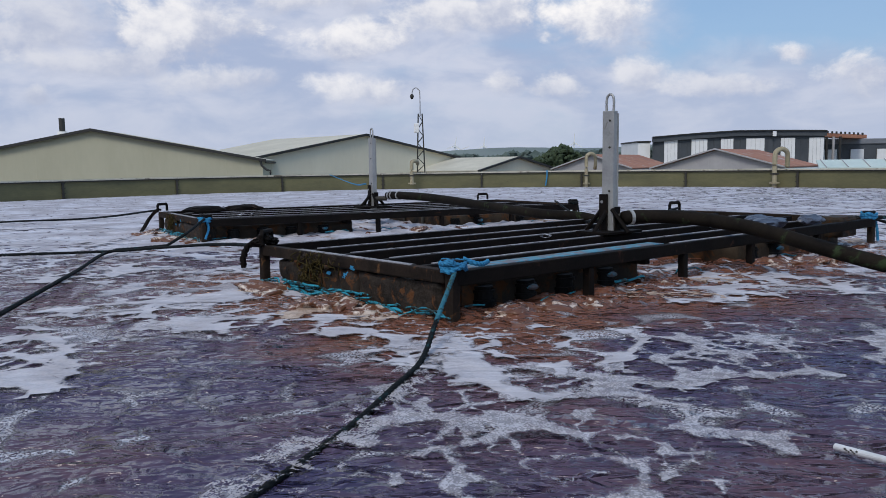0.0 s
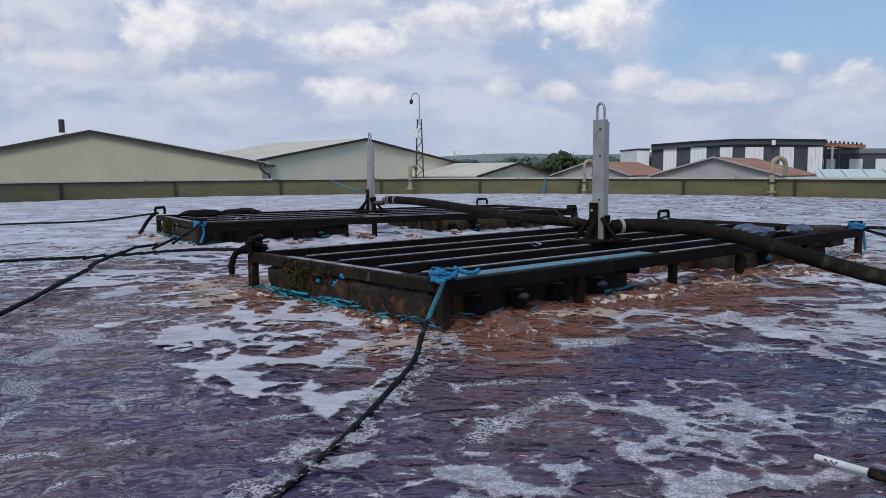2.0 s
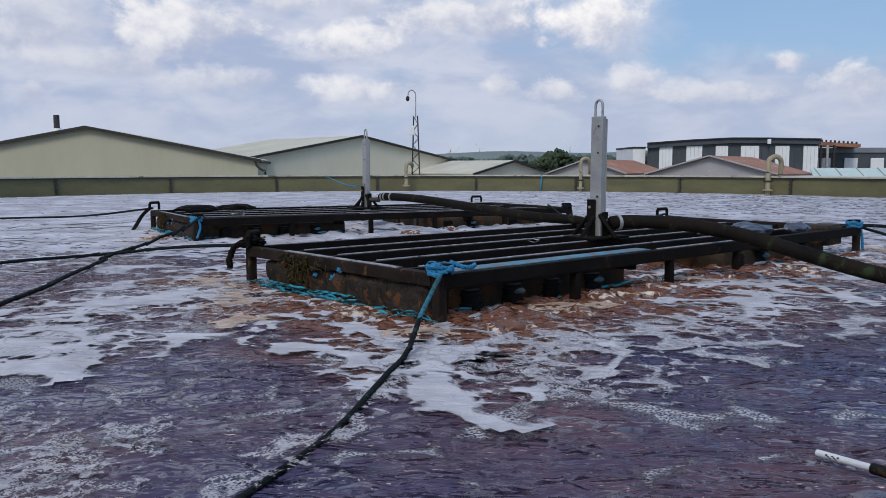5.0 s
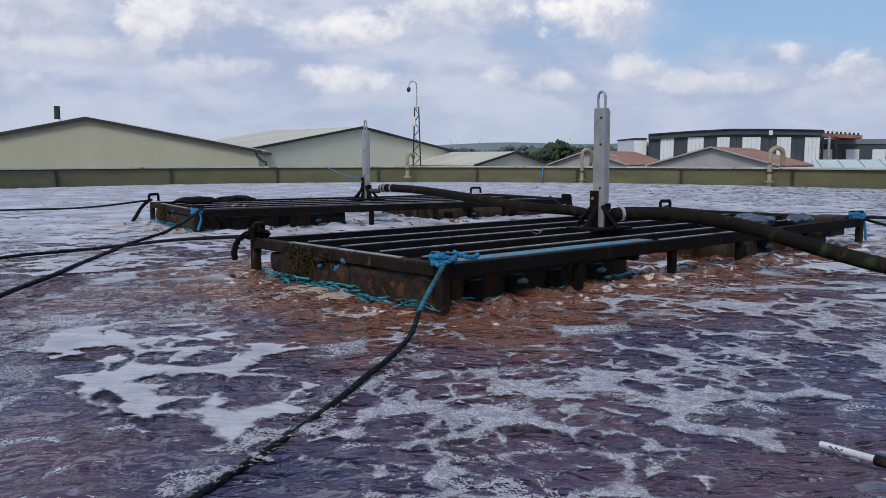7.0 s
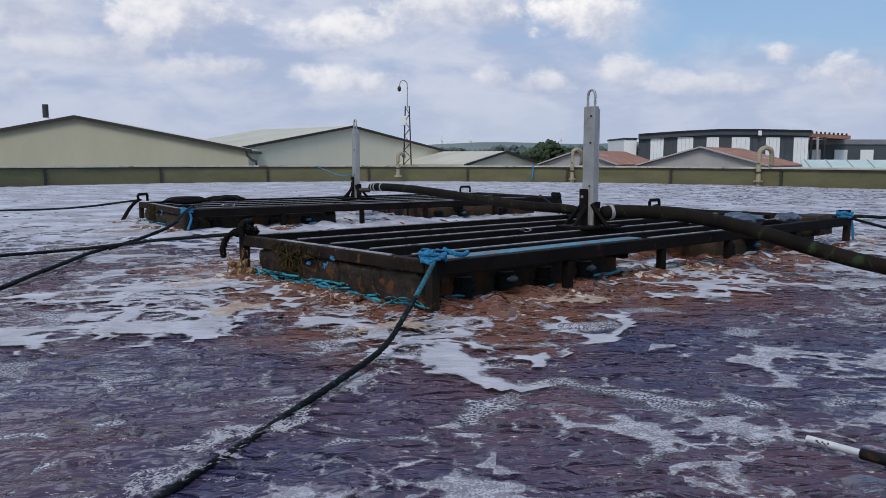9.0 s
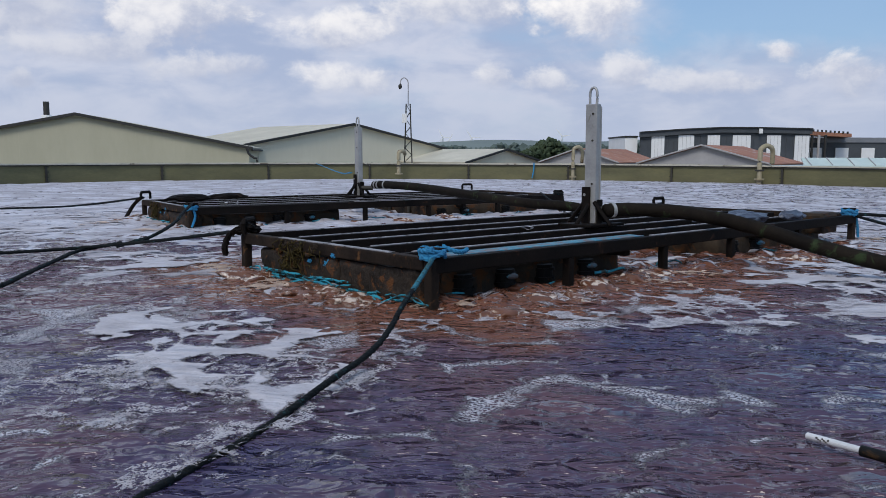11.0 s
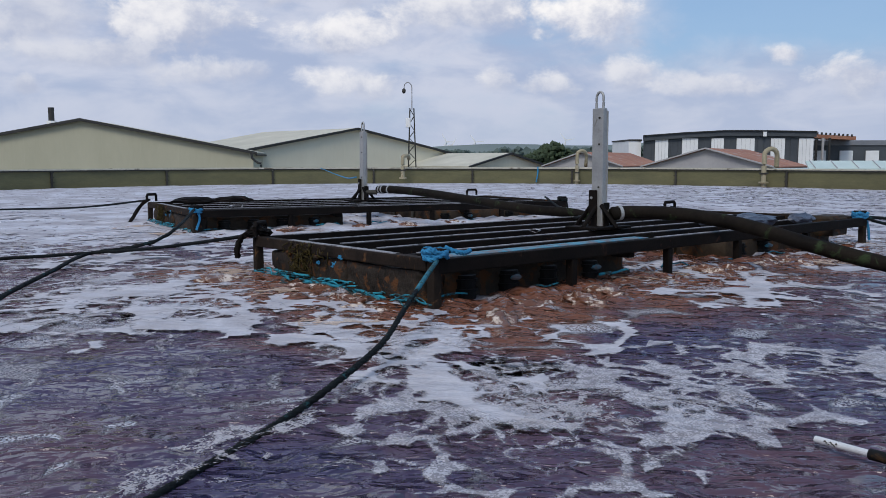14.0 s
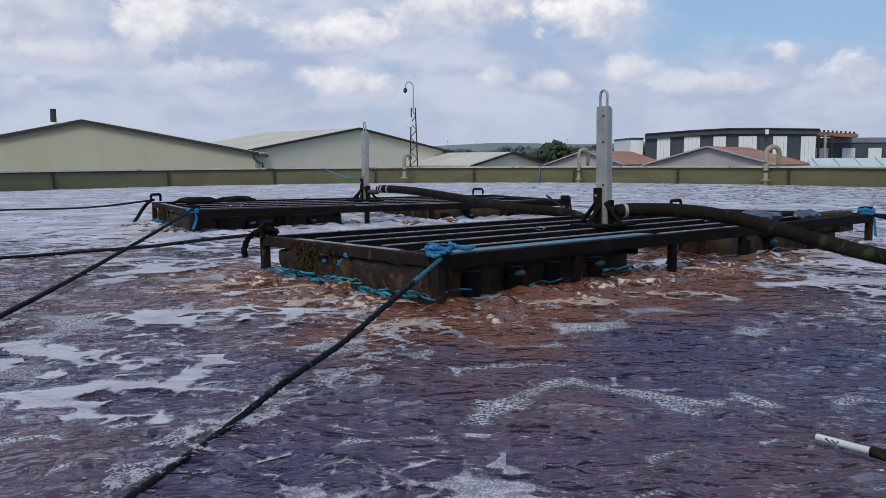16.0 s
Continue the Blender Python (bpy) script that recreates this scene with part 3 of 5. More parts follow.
# ------------------------------------------------------------------ buildings and distance
def barn(name, label, apex, half, drop, axis, length, wall_m, roof_m, trim_m, over=0.5, trim=0.24):
    """A gabled hall: apex of its near gable, half its width, the fall to the eaves, its ridge's way and length."""
    ob = thing(name, label, "building")
    ax = Vector((axis[0], axis[1], 0)).normalized()
    ac = Vector((ax.y, -ax.x, 0))
    top = Vector(apex)
    zb = -6.2 - top.z
    outline = [top + ac * x + Vector((0, 0, z)) for x, z in ((-half, zb), (half, zb), (half, -drop), (0, 0), (-half, -drop))]
    part("wall", prism(outline, length, ax), wall_m, ob)
    rise = Vector((0, 0, 0.12))
    for s in (-1, 1):
        slope = ac * s * half + Vector((0, 0, -drop))
        e = slope * 1.02
        bm = prism([top + rise * 0.2, top + e + rise * 0.2, top + e + rise, top + rise], length + over, ax)
        bmesh.ops.translate(bm, vec=-ax * over * 0.5, verts=bm.verts)
        part("roof_slope", bm, roof_m, ob)
        b = prism([top + Vector((0, 0, 0.16)), top + e * 1.005 + Vector((0, 0, 0.16)), top + e * 1.005 + Vector((0, 0, 0.16 - trim)), top + Vector((0, 0, 0.16 - trim))], 0.18, ax)
        bmesh.ops.translate(b, vec=-ax * (over * 0.5 + 0.19), verts=b.verts)
        part("verge_trim", b, trim_m, ob, "dark verge trim")
        g = top + e + Vector((0, 0, -0.12)) - ax * over * 0.5
        part("gutter", tube([g, g + ax * (length + over)], 0.08, 8), trim_m, ob)
    # shallow sheet joints on the gable
    for k in range(1, 9):
        x = -half + 2 * half * k / 9
        zt = -drop * abs(x) / half
        p = top + ac * x
        bm = box((0.03, 0.012, zt - zb - 0.5), p + Vector((0, 0, (zt + zb) / 2 - 0.15)) - ax * 0.0, 0.0, Matrix.Rotation(math.atan2(ax.y, ax.x) - math.pi / 2, 4, "Z"))
        part("sheet_joint", bm, wall_m, ob)
    return ob


def downpipe(at):
    ob = thing("downpipe", "black rainwater downpipe with a swan neck in the roof valley", "pipe")
    p = Vector(at)
    part("pipe", tube([p, p + Vector((0.15, 0, -0.45)), p + Vector((0.75, 0, -0.9)), p + Vector((0.8, 0, -1.3)), p + Vector((0.8, 0, -7.6))], 0.10, 8, 24), M_TRIM, ob)
    part("hopper", box((0.24, 0.22, 0.24), p + Vector((0, 0, 0.1)), 0.03), M_TRIM, ob)


def striped_building():
    ob = thing("factory_building", "charcoal factory hall with tall white wall bays", "building")
    y, zb = 130.0, -6.2
    roof = [(33.3, 4.7), (40.0, 5.18), (46.3, 5.5), (52.0, 5.5), (60.8, 5.35)]
    part("wall", prism([(33.4, y, zb), (60.7, y, zb), (60.7, y, 5.0), (46.3, y, 5.1), (33.4, y, 4.4)], 40, (0.35, 0.94, 0)), M_CHARCOAL, ob)
    part("fascia", prism([(x, y - 0.5, z - 0.9) for x, z in roof] + [(x, y - 0.5, z) for x, z in roof[::-1]], 0.49, (0, 1, 0)), M_CHARCOAL, ob, "dark grey roof fascia")
    part("roof_edge", prism([(x, y - 0.75, z - 0.16) for x, z in roof] + [(x, y - 0.75, z) for x, z in roof[::-1]], 0.2, (0, 1, 0)), M_TRIM, ob)
    for x0, x1 in ((35.25, 37.32), (39.55, 42.06), (44.21, 46.18), (48.24, 51.11), (53.71, 55.95), (58.19, 60.52)):
        bay = part("white_bay", box((x1 - x0, 0.16, 10.0), ((x0 + x1) / 2, y - 0.09, -0.8), 0.03), M_WHITE, ob, "white panelled bay")
        for k in range(1, 4):
            part("bay_joint", box((0.025, 0.025, 9.9), (x0 + (x1 - x0) * k / 4, y - 0.19, -0.8)), M_GREY, bay)
    for k in range(26):
        x = 33.6 + k * 1.06
        part("cladding_rib", box((0.10, 0.07, 10.4), (x, y - 0.035, -1.0)), M_CHARCOAL, ob)
    part("vent_box", box((0.55, 0.25, 0.75), (52.4, y - 0.8, 4.85), 0.04), M_WHITE, ob)
    wing = thing("factory_wing", "low white annex beside the factory hall", "building")
    part("wall", box((2.0, 12, 10.0), (32.3, y + 7, -1.2), 0.02), M_WHITE, wing)
    part("roof", box((2.2, 12.3, 0.25), (32.3, y + 7, 3.95), 0.04), M_TRIM, wing)
    side = thing("side_hall", "charcoal hall with white bays and a brown roof", "building")
    part("wall", box((30, 20, 10), (79.0, 152, -1.3), 0.05), M_CHARCOAL, side)
    part("roof", box((30.4, 20.4, 0.9), (79.0, 152, 3.75), 0.08), M_SLATE, side, "grey roof edge")
    for x in (67.2, 71.9, 76.5):
        part("white_bay", box((2.3, 0.2, 8), (x, 141.85, -1.6), 0.03), M_WHITE, side, "white bay")
    part("canopy", prism([(59.5, 136, 4.6), (71.5, 138, 4.15), (71.5, 138, 4.75), (59.5, 136, 5.3)], 6, (0.2, 0.98, 0)), M_RUST, side, "brown canopy")
    for k in range(15):
        x = 59.6 + k * 0.72
        part("roof_post", box((0.22, 0.3, 0.40), (x, 135.9, 5.46 - k * 0.045), 0.03), M_TRIM, side)
    for k in range(4):
        part("exhaust_pipe", tube([(61.8 + k * 1.1, 134, -6.2), (61.8 + k * 1.1, 134, 4.4)], 0.22, 8), M_TRIM if k % 2 else M_GREY, side)
    gh = thing("polytunnel", "pale green translucent low roof behind the rim", "building")
    part("roof", prism([(27.7, 60, 0.1), (40, 60, 0.1), (40, 61.5, 0.66), (28.1, 61.5, 0.66)], 0.12, (0, 0.3, 0.95)), M_GLASSHOUSE, gh)
    part("wall", box((12.6, 6, 6.4), (34.0, 63.4, -3.05), 0.03), M_GLASSHOUSE, gh)
    for k in range(8):
        part("glazing_bar", tube([(28.2 + k * 1.6, 60, 0.24), (28.4 + k * 1.6, 61.5, 0.8)], 0.035, 6), M_GREY, gh)


def hills_and_woods():
    bm = bmesh.new()
    rows = []
    for i in range(181):
        x = -900 + i * 10
        base = 9.5 + 5.0 * (1 / (1 + math.exp(-(x - 60) / 60)))
        z = base + 2.6 * noise.noise(Vector((x * 0.012, 0, 0))) + 0.7 * noise.noise(Vector((x * 0.06, 3, 0)))
        rows.append((bm.verts.new((x, 560, -6.2)), bm.verts.new((x, 640, z)), bm.verts.new((x, 900, -6.2))))
    for q, r in zip(rows, rows[1:]):
        for k in range(2):
            bm.faces.new((q[k], r[k], r[k + 1], q[k + 1]))
    tagged(part("backdrop", bm, M_HILL), "wooded ridge on the horizon, haze tinted into its colour", "hill", kind="structure")
    ico = bmesh.new()
    bmesh.ops.create_icosphere(ico, subdivisions=1, radius=1)
    base_v = [v.co.copy() for v in ico.verts]
    base_f = [[v.index for v in f.verts] for f in ico.faces]
    ico.free()
    rnd = random.Random(4)
    for name, count, leaf, label in (("far_woods", 2200, M_FARLEAF, "green woods along the ridge, haze tinted into their colour"), ("hedge", 1800, M_LEAF, "dark green hedge and trees beyond the sheds")):
        verts, faces = [], []
        for k in range(count):
            if name == "far_woods":
                x, y = rnd.uniform(-60, 420), rnd.uniform(480, 556)
                top = 3.6 + 4.4 / (1 + math.exp(-(x - 50) / 40)) + 2.6 * noise.noise(Vector((x * 0.05, 1, 0)))
                r = rnd.uniform(1.2, 2.8)
            else:
                x, y = rnd.gauss(31, 5.5) if k % 3 else rnd.uniform(6, 60), rnd.uniform(205, 225)
                top = -0.6 + 5.2 * math.exp(-((x - 31) / 6) ** 2) + 1.4 * noise.noise(Vector((x * 0.3, 2, 0)))
                r = rnd.uniform(0.35, 0.9)
            z = -6 + (top + 6) * rnd.random() ** 0.45
            o = len(verts)
            for v in base_v:
                q = v * r * (1 + 0.5 * rnd.uniform(-1, 1))
                verts.append((x + q.x, y + q.y, z + q.z))
            faces += [[o + i for i in f] for f in base_f]
        me = bpy.data.meshes.new(name)
        me.from_pydata(verts, [], faces)
        me.materials.append(leaf)
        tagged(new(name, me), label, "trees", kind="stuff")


ROTORS = []


def turbine(x, y, hub, phase):
    ob = thing("wind_turbine", "far white three-bladed wind turbine", "wind turbine", "wind turbines on the horizon")
    part("tower", tube([(x, y, -6.2), (x, y, hub)], 0.9, 8), M_WHITE, ob)
    part("nacelle", box((1.4, 3.0, 1.4), (x, y, hub), 0.2), M_WHITE, ob)
    rotor = new("rotor")
    rotor.parent = ob
    for k in range(3):
        bm = prism([(-0.8, 0, 0.3), (0.8, 0, 0.3), (0.3, 0, 10.0), (-0.3, 0, 10.0)], 0.2, (0, 1, 0))
        bmesh.ops.rotate(bm, matrix=Matrix.Rotation(radians(120 * k), 3, "Y"), verts=bm.verts)
        part("blade", bm, M_WHITE, rotor)
    rotor.matrix_basis = pose(x, y - 2.0, hub, 0, phase, 0)
    ROTORS.append((rotor, x, y - 2.0, hub, phase))


def lamp_tower():
    ob = thing("lamp_tower", "lattice steel mast with a hooked lamp on top", "lamp tower")
    x, y = -0.95, 36.0
    for sx, sy in ((-1, -1), (1, -1), (1, 1), (-1, 1)):
        part("leg", tube([(x + sx * 0.30, y + sy * 0.30, -6.2), (x + sx * 0.165, y + sy * 0.16, 0.57), (x + sx * 0.085, y + sy * 0.085, 3.08)], 0.026, 6), M_DARK, ob)
    n = 13
    for k in range(n):
        z0, z1 = -1.0 + k * 4.05 / n, -1.0 + (k + 1) * 4.05 / n
        w0, w1 = 0.165 - 0.032 * (z0 - 0.57), 0.165 - 0.032 * (z1 - 0.57)
        s = 1 if k % 2 else -1
        for f in (-1, 1):
            part("brace", tube([(x - s * w0, y + f * w0, z0), (x + s * w1, y + f * w1, z1)], 0.015, 5), M_DARK, ob)
            part("brace", tube([(x + f * w0, y - s * w0, z0), (x + f * w1, y + s * w1, z1)], 0.015, 5), M_DARK, ob)
    part("control_box", box((0.22, 0.16, 0.40), (x - 0.16, y - 0.2, 2.45), 0.02), M_WHITE, ob, "white control box")
    part("lamp_arm", tube([(x, y, 3.0), (x, y, 3.95), (x - 0.05, y, 4.12), (x - 0.17, y, 4.20), (x - 0.30, y, 4.12), (x - 0.34, y, 3.95)], 0.022, 8, 30), M_GREY, ob)
    part("lamp_head", lump((0.085, 0.085, 0.12), (x - 0.345, y, 3.83), 0.05, 2), M_DARK, ob, "dark lamp head")


def standpipe(points, base, radius):
    ob = thing("standpipe", "cream painted pipe hooked over the tank rim", "pipe", "standpipes along the far rim")
    part("pipe", tube(points, radius, 12, 36), M_PIPE, ob, smooth=True)
    bm = bmesh.new()
    bmesh.ops.create_cone(bm, cap_ends=True, segments=16, radius1=radius * 2.0, radius2=radius * 2.0, depth=0.05)
    bmesh.ops.translate(bm, vec=Vector(base), verts=bm.verts)
    part("flange", bm, M_PIPE, ob)
    m = Vector(base) + Vector((0, 0, 0.28))
    part("clip", box((radius * 3, radius * 2.4, 0.05), m, 0.008), M_DARK, ob)


ground_and_tank()
water()
barn("barn", "sage grey gabled barn with a black verge", (-29.8, 70, 4.18), 14.2, 2.74, (-0.10, 0.99), 9, M_CLAD, M_ROOF, M_TRIM)
barn("barn", "cream grey gabled barn with a pale sheeted roof", (-8.25, 87.5, 4.07), 14.0, 2.44, (-0.71, 0.71), 17, M_CLAD_CREAM, M_ROOF, M_TRIM)
barn("barn", "low pale barn with cream roof sheets", (8.3, 90, 1.48), 6.6, 1.40, (-0.70, 0.71), 13, M_CLAD_CREAM, M_ROOF, M_TRIM, trim=0.22)
barn("shed", "grey gabled shed with a rusted roof", (14.6, 80, 1.50), 4.0, 1.35, (0.48, 0.88), 17, M_GREY, M_RUST, M_GREY, trim=0.12)
barn("shed", "grey gabled shed with rust red roof sheets", (23.4, 70, 1.72), 5.6, 1.55, (0.58, 0.81), 13, M_GREY, M_RUST, M_GREY, trim=0.12)
downpipe((-15.35, 69.2, 1.35))
roof_flue = thing("roof_flue", "dark flue pipe above the barn roof", "flue")
part("pipe", tube([(-34.6, 75, 3.0), (-34.6, 75, 5.55)], 0.26, 10), M_TRIM, roof_flue)
part("collar", tube([(-34.6, 75, 3.9), (-34.6, 75, 4.35)], 0.42, 10), M_WHITE, roof_flue)
striped_building()
hills_and_woods()
for spec in ((14.5, 905, 20.5, 12), (21.5, 940, 17.0, 70), (46.2, 900, 20.0, 5), (145.4, 900, 22.0, 0)):
    turbine(*spec)
lamp_tower()
standpipe([(-1.12, 29.4, 0.16), (-1.12, 29.4, 0.88), (-1.08, 29.42, 0.98), (-0.95, 29.7, 1.0), (-0.93, 30.4, 0.9)], (-1.12, 29.4, 0.20), 0.07)
standpipe([(5.06, 28.85, -0.05), (5.06, 28.85, 0.95), (5.11, 28.87, 1.12), (5.24, 28.9, 1.17), (5.37, 28.98, 1.10), (5.43, 29.1, 0.95), (5.44, 29.25, 0.62)], (5.06, 28.85, 0.12), 0.062)
standpipe([(10.34, 25.5, -0.05), (10.34, 25.5, 0.95), (10.40, 25.52, 1.12), (10.57, 25.56, 1.19), (10.74, 25.62, 1.12), (10.81, 25.68, 0.97), (10.83, 25.75, 0.62)], (10.34, 25.5, 0.14), 0.076)


# ------------------------------------------------------------------ the two floating rafts
HX, HY, TOP = 2.82, 1.055, 0.27


def beam(x0, y0, x1, y1, z, w, h, material, raft, name="beam", label=""):
    d = Vector((x1 - x0, y1 - y0, 0))
    turn = Matrix.Rotation(math.atan2(d.y, d.x), 4, "Z")
    bm = box((d.length, w, h), ((x0 + x1) / 2, (y0 + y1) / 2, z - h / 2), min(w, h) * 0.12, turn)
    return part(name, bm, material, raft, label)


def handle_loop(x, y, turn, raft):
    pts = [(-0.10, 0, 0), (-0.10, 0, 0.07), (-0.085, 0, 0.095), (0.085, 0, 0.095), (0.10, 0, 0.07), (0.10, 0, 0)]
    m = Matrix.Translation((x, y, TOP + 0.01)) @ Matrix.Rotation(radians(turn), 4, "Z")
    part("handle_loop", tube([m @ Vector(p) for p in pts], 0.019, 8), M_BEAM, raft, "rectangular steel lifting loop")


def mooring_knot(x, y, z, raft, material, tail, seed):
    """Turns of rope round a post with a hanging tail."""
    rnd = random.Random(seed)
    pts = []
    for k in range(38):
        a = k * 0.62
        r = 0.056 + 0.018 * rnd.random()
        pts.append((x + r * math.cos(a), y + r * math.sin(a), z - 0.03 + 0.05 * k / 38 + rnd.uniform(-0.012, 0.012)))
    knot = part("mooring_knot", tube(pts, 0.0120, 12, 260, 70), material, raft, "turns of blue mooring rope")
    if tail:
        part("rope_tail", tube([(x + p[0], y + p[1], z + p[2]) for p in tail], 0.0125, 12, 60, 70), material, knot)
    return knot


def floating_raft(label, at):
    raft = thing("floating_raft", label, "raft", "rafts moored in the tank", at=at)
    # frame
    beam(-HX, -HY, HX, -HY, TOP, 0.065, 0.085, M_BEAM, raft, "front_beam")
    beam(-HX, HY, HX, HY, TOP, 0.065, 0.085, M_BEAM, raft, "back_beam")
    beam(-HX, -HY + 0.035, -HX, HY - 0.035, TOP + 0.005, 0.075, 0.075, M_SIDE, raft, "end_beam", "slimy brown end beam")
    beam(HX, -HY + 0.035, HX, HY - 0.035, TOP + 0.005, 0.07, 0.075, M_SIDE, raft, "end_beam", "slimy brown end beam")
    for k, y in enumerate((-0.66, -0.24, 0.20, 0.62)):
        beam(-HX + 0.05, y, HX - 0.05, y, TOP - 0.01, 0.055, 0.07, M_BEAM, raft)
        # thin pale grey strip along the top of each beam
        beam(-HX + 0.2, y + 0.012, HX - 0.3 - 0.4 * (k % 2), y + 0.012, TOP - 0.004, 0.026, 0.006, M_PALE_STRIP, raft, "crust_strip", "thin pale strip along a beam top")
    beam(-HX + 0.3, HY - 0.012, HX - 0.2, HY - 0.012, TOP + 0.006, 0.022, 0.006, M_PALE_STRIP, raft, "crust_strip", "thin pale strip along a beam top")
    beam(-HX + 0.16, -HY + 0.105, -0.74, -HY + 0.105, TOP + 0.002, 0.13, 0.014, M_BLUE, raft, "blue_strip", "chipped pale blue board")
    beam(-0.7, -HY + 0.01, 0.9, -HY + 0.01, TOP + 0.006, 0.03, 0.006, M_PALE_STRIP, raft, "crust_strip", "thin pale strip along a beam top")
    beam(-HX, -HY + 0.35, -HX, HY - 0.5, TOP + 0.010, 0.045, 0.005, M_PALE_STRIP, raft, "crust_strip", "thin pale strip along a beam top")
    for x in (-0.95, 1.05):
        beam(x, -HY + 0.03, x, HY - 0.03, TOP - 0.072, 0.06, 0.06, M_BEAM, raft, "cross_beam")
    # legs that dip into the water
    for x, y in ((-HX, -HY), (-1.64, -HY), (-0.55, -HY), (0.43, -HY), (1.62, -HY), (HX, -HY), (-HX, HY), (-1.2, HY), (0.4, HY), (HX, HY)):
        s = 0.060 if abs(x) == HX else 0.054
        tall = 0.58 if abs(x) == HX else 0.50
        bm = box((s, s * 1.05, tall), (x, y, tall / 2 - 0.315), 0.010, wob=0.002)
        part("leg", bm, M_SIDE if abs(x) == HX else M_BEAM, raft)
    part("corner_block", box((0.115, 0.12, 0.09), (-HX + 0.03, -HY + 0.03, TOP + 0.015), 0.012, wob=0.004), M_BEAM, raft)
    part("corner_block", box((0.10, 0.10, 0.10), (HX - 0.02, -HY + 0.02, TOP + 0.02), 0.012, wob=0.004), M_BEAM, raft)
    # floats under two stretches of the deck
    k = 0
    for x0, x1 in ((-2.74, -0.80), (0.55, 2.55)):
        for y0, y1 in ((-0.88, -0.36), (-0.33, 0.19), (0.22, 0.74)):
            k += 1
            bm = box((x1 - x0, y1 - y0, 0.34), ((x0 + x1) / 2, (y0 + y1) / 2, 0.015), 0.075)
            bmesh.ops.subdivide_edges(bm, edges=bm.edges[:], cuts=3, use_grid_fill=True)
            for v in bm.verts:
                v.co += v.normal * 0.022 * noise.fractal(v.co * 5 + Vector((k, 0, 0)), 1.0, 2.0, 3)
            part("float", bm, M_FLOAT, raft, "slime and rust covered float", smooth=True)
        for y in (-0.345, 0.205):
            part("float_strap", box((0.02, 0.05, 0.31), (x0 - 0.012, y, 0.045), 0.006), M_DARK, raft)
    for k, x in enumerate((-2.42, -2.05, -1.68, -1.25, 0.75, 1.15, 1.9)):
        bm = bmesh.new()
        bmesh.ops.create_cone(bm, cap_ends=True, segments=18, radius1=0.075, radius2=0.07, depth=0.22)
        for z in (-0.06, 0.02, 0.08):
            ring = bmesh.new()
            bmesh.ops.create_cone(ring, cap_ends=True, segments=18, radius1=0.083, radius2=0.083, depth=0.018)
            bmesh.ops.translate(ring, vec=(0, 0, z), verts=ring.verts)
            join(bm, ring)
        bmesh.ops.translate(bm, vec=(x, -HY + 0.19, 0.02), verts=bm.verts)
        drum = part("drum", bm, M_DRUM, raft, "ribbed black plastic drum")
        if k % 2:
            part("drum_cap", lump((0.04, 0.04, 0.02), (x, -HY + 0.115, 0.09), 0.2, 2), M_BLUE, drum, "blue cap")
    # float blocks flush under the end beam
    for k, (y0, y1) in enumerate(((-0.97, -0.16), (-0.14, 0.84))):
        bm = box((0.20, y1 - y0, 0.27), (-HX + 0.085, (y0 + y1) / 2, 0.062), 0.035)
        bmesh.ops.subdivide_edges(bm, edges=bm.edges[:], cuts=4, use_grid_fill=True)
        for v in bm.verts:
            if k and v.co.y > 0.7:
                v.co.y -= 0.10 * (1 - min(max((v.co.z + 0.03) / 0.2, 0), 1))
            v.co += v.normal * 0.034 * noise.fractal(v.co * 6 + Vector((k, 9, 0)), 1.0, 2.0, 4)
        part("float_block", bm, M_BLOCK, raft, "weathered block with rust stains", True)
    # tangle of weed and old cord hung over the end beam
    rnd = random.Random(31)
    for k in range(60):
        y = rnd.gauss(0.32, 0.11)
        z = rnd.uniform(0.10, TOP + 0.02)
        p, q = Vector((-HX - 0.035 - 0.02 * rnd.random(), y, z)), Vector((0, rnd.uniform(-0.10, 0.10), rnd.uniform(-0.12, 0.02)))
        bow = Vector((-0.03 * rnd.random(), rnd.uniform(-0.05, 0.05), rnd.uniform(-0.05, 0.03)))
        part("weed_strand", tube([p, p + q * 0.4 + bow, p + q * 0.8 - bow * 0.4, p + q], rnd.uniform(0.0015, 0.0045), 5, 8, 0, 0.8), M_WEED, raft, "", True)
    # cord and netting drawn along the blocks at the waterline
    for k in range(15):
        y0 = rnd.uniform(-0.95, 0.6)
        y1 = min(y0 + rnd.uniform(0.25, 0.6), 0.98)
        x, z = -HX - 0.030 - 0.035 * rnd.random(), rnd.uniform(0.0, 0.055)
        pts = [(x + rnd.uniform(-0.007, 0.007), y0 + (y1 - y0) * i / 7, z + rnd.uniform(-0.006, 0.006)) for i in range(8)]
        part("netting", tube(pts, rnd.uniform(0.003, 0.009), 6, 26, 0, 0.9), M_NET, raft, "torn turquoise netting", True)
    # torn netting along the waterline
    rnd = random.Random(8)
    for k in range(27):
        if k < 20:
            x, y, w = -HX - 0.04 + rnd.uniform(-0.03, 0.02), -0.95 + 1.80 * k / 19, (0, 1)
        else:
            x, y, w = -2.65 + 5.0 * (k - 20) / 6.5, -HY + 0.06 + rnd.uniform(-0.03, 0.06), (1, 0)
        z = rnd.uniform(-0.005, 0.04)
        p = [(x + w[0] * s + rnd.uniform(-0.02, 0.02), y + w[1] * s + rnd.uniform(-0.02, 0.02), z + rnd.uniform(-0.02, 0.02)) for s in (-0.17, -0.08, 0.0, 0.09, 0.18)]
        part("netting", tube(p, rnd.uniform(0.004, 0.010), 6, 12, 0, 0.5), M_NET, raft, "torn turquoise netting", True)
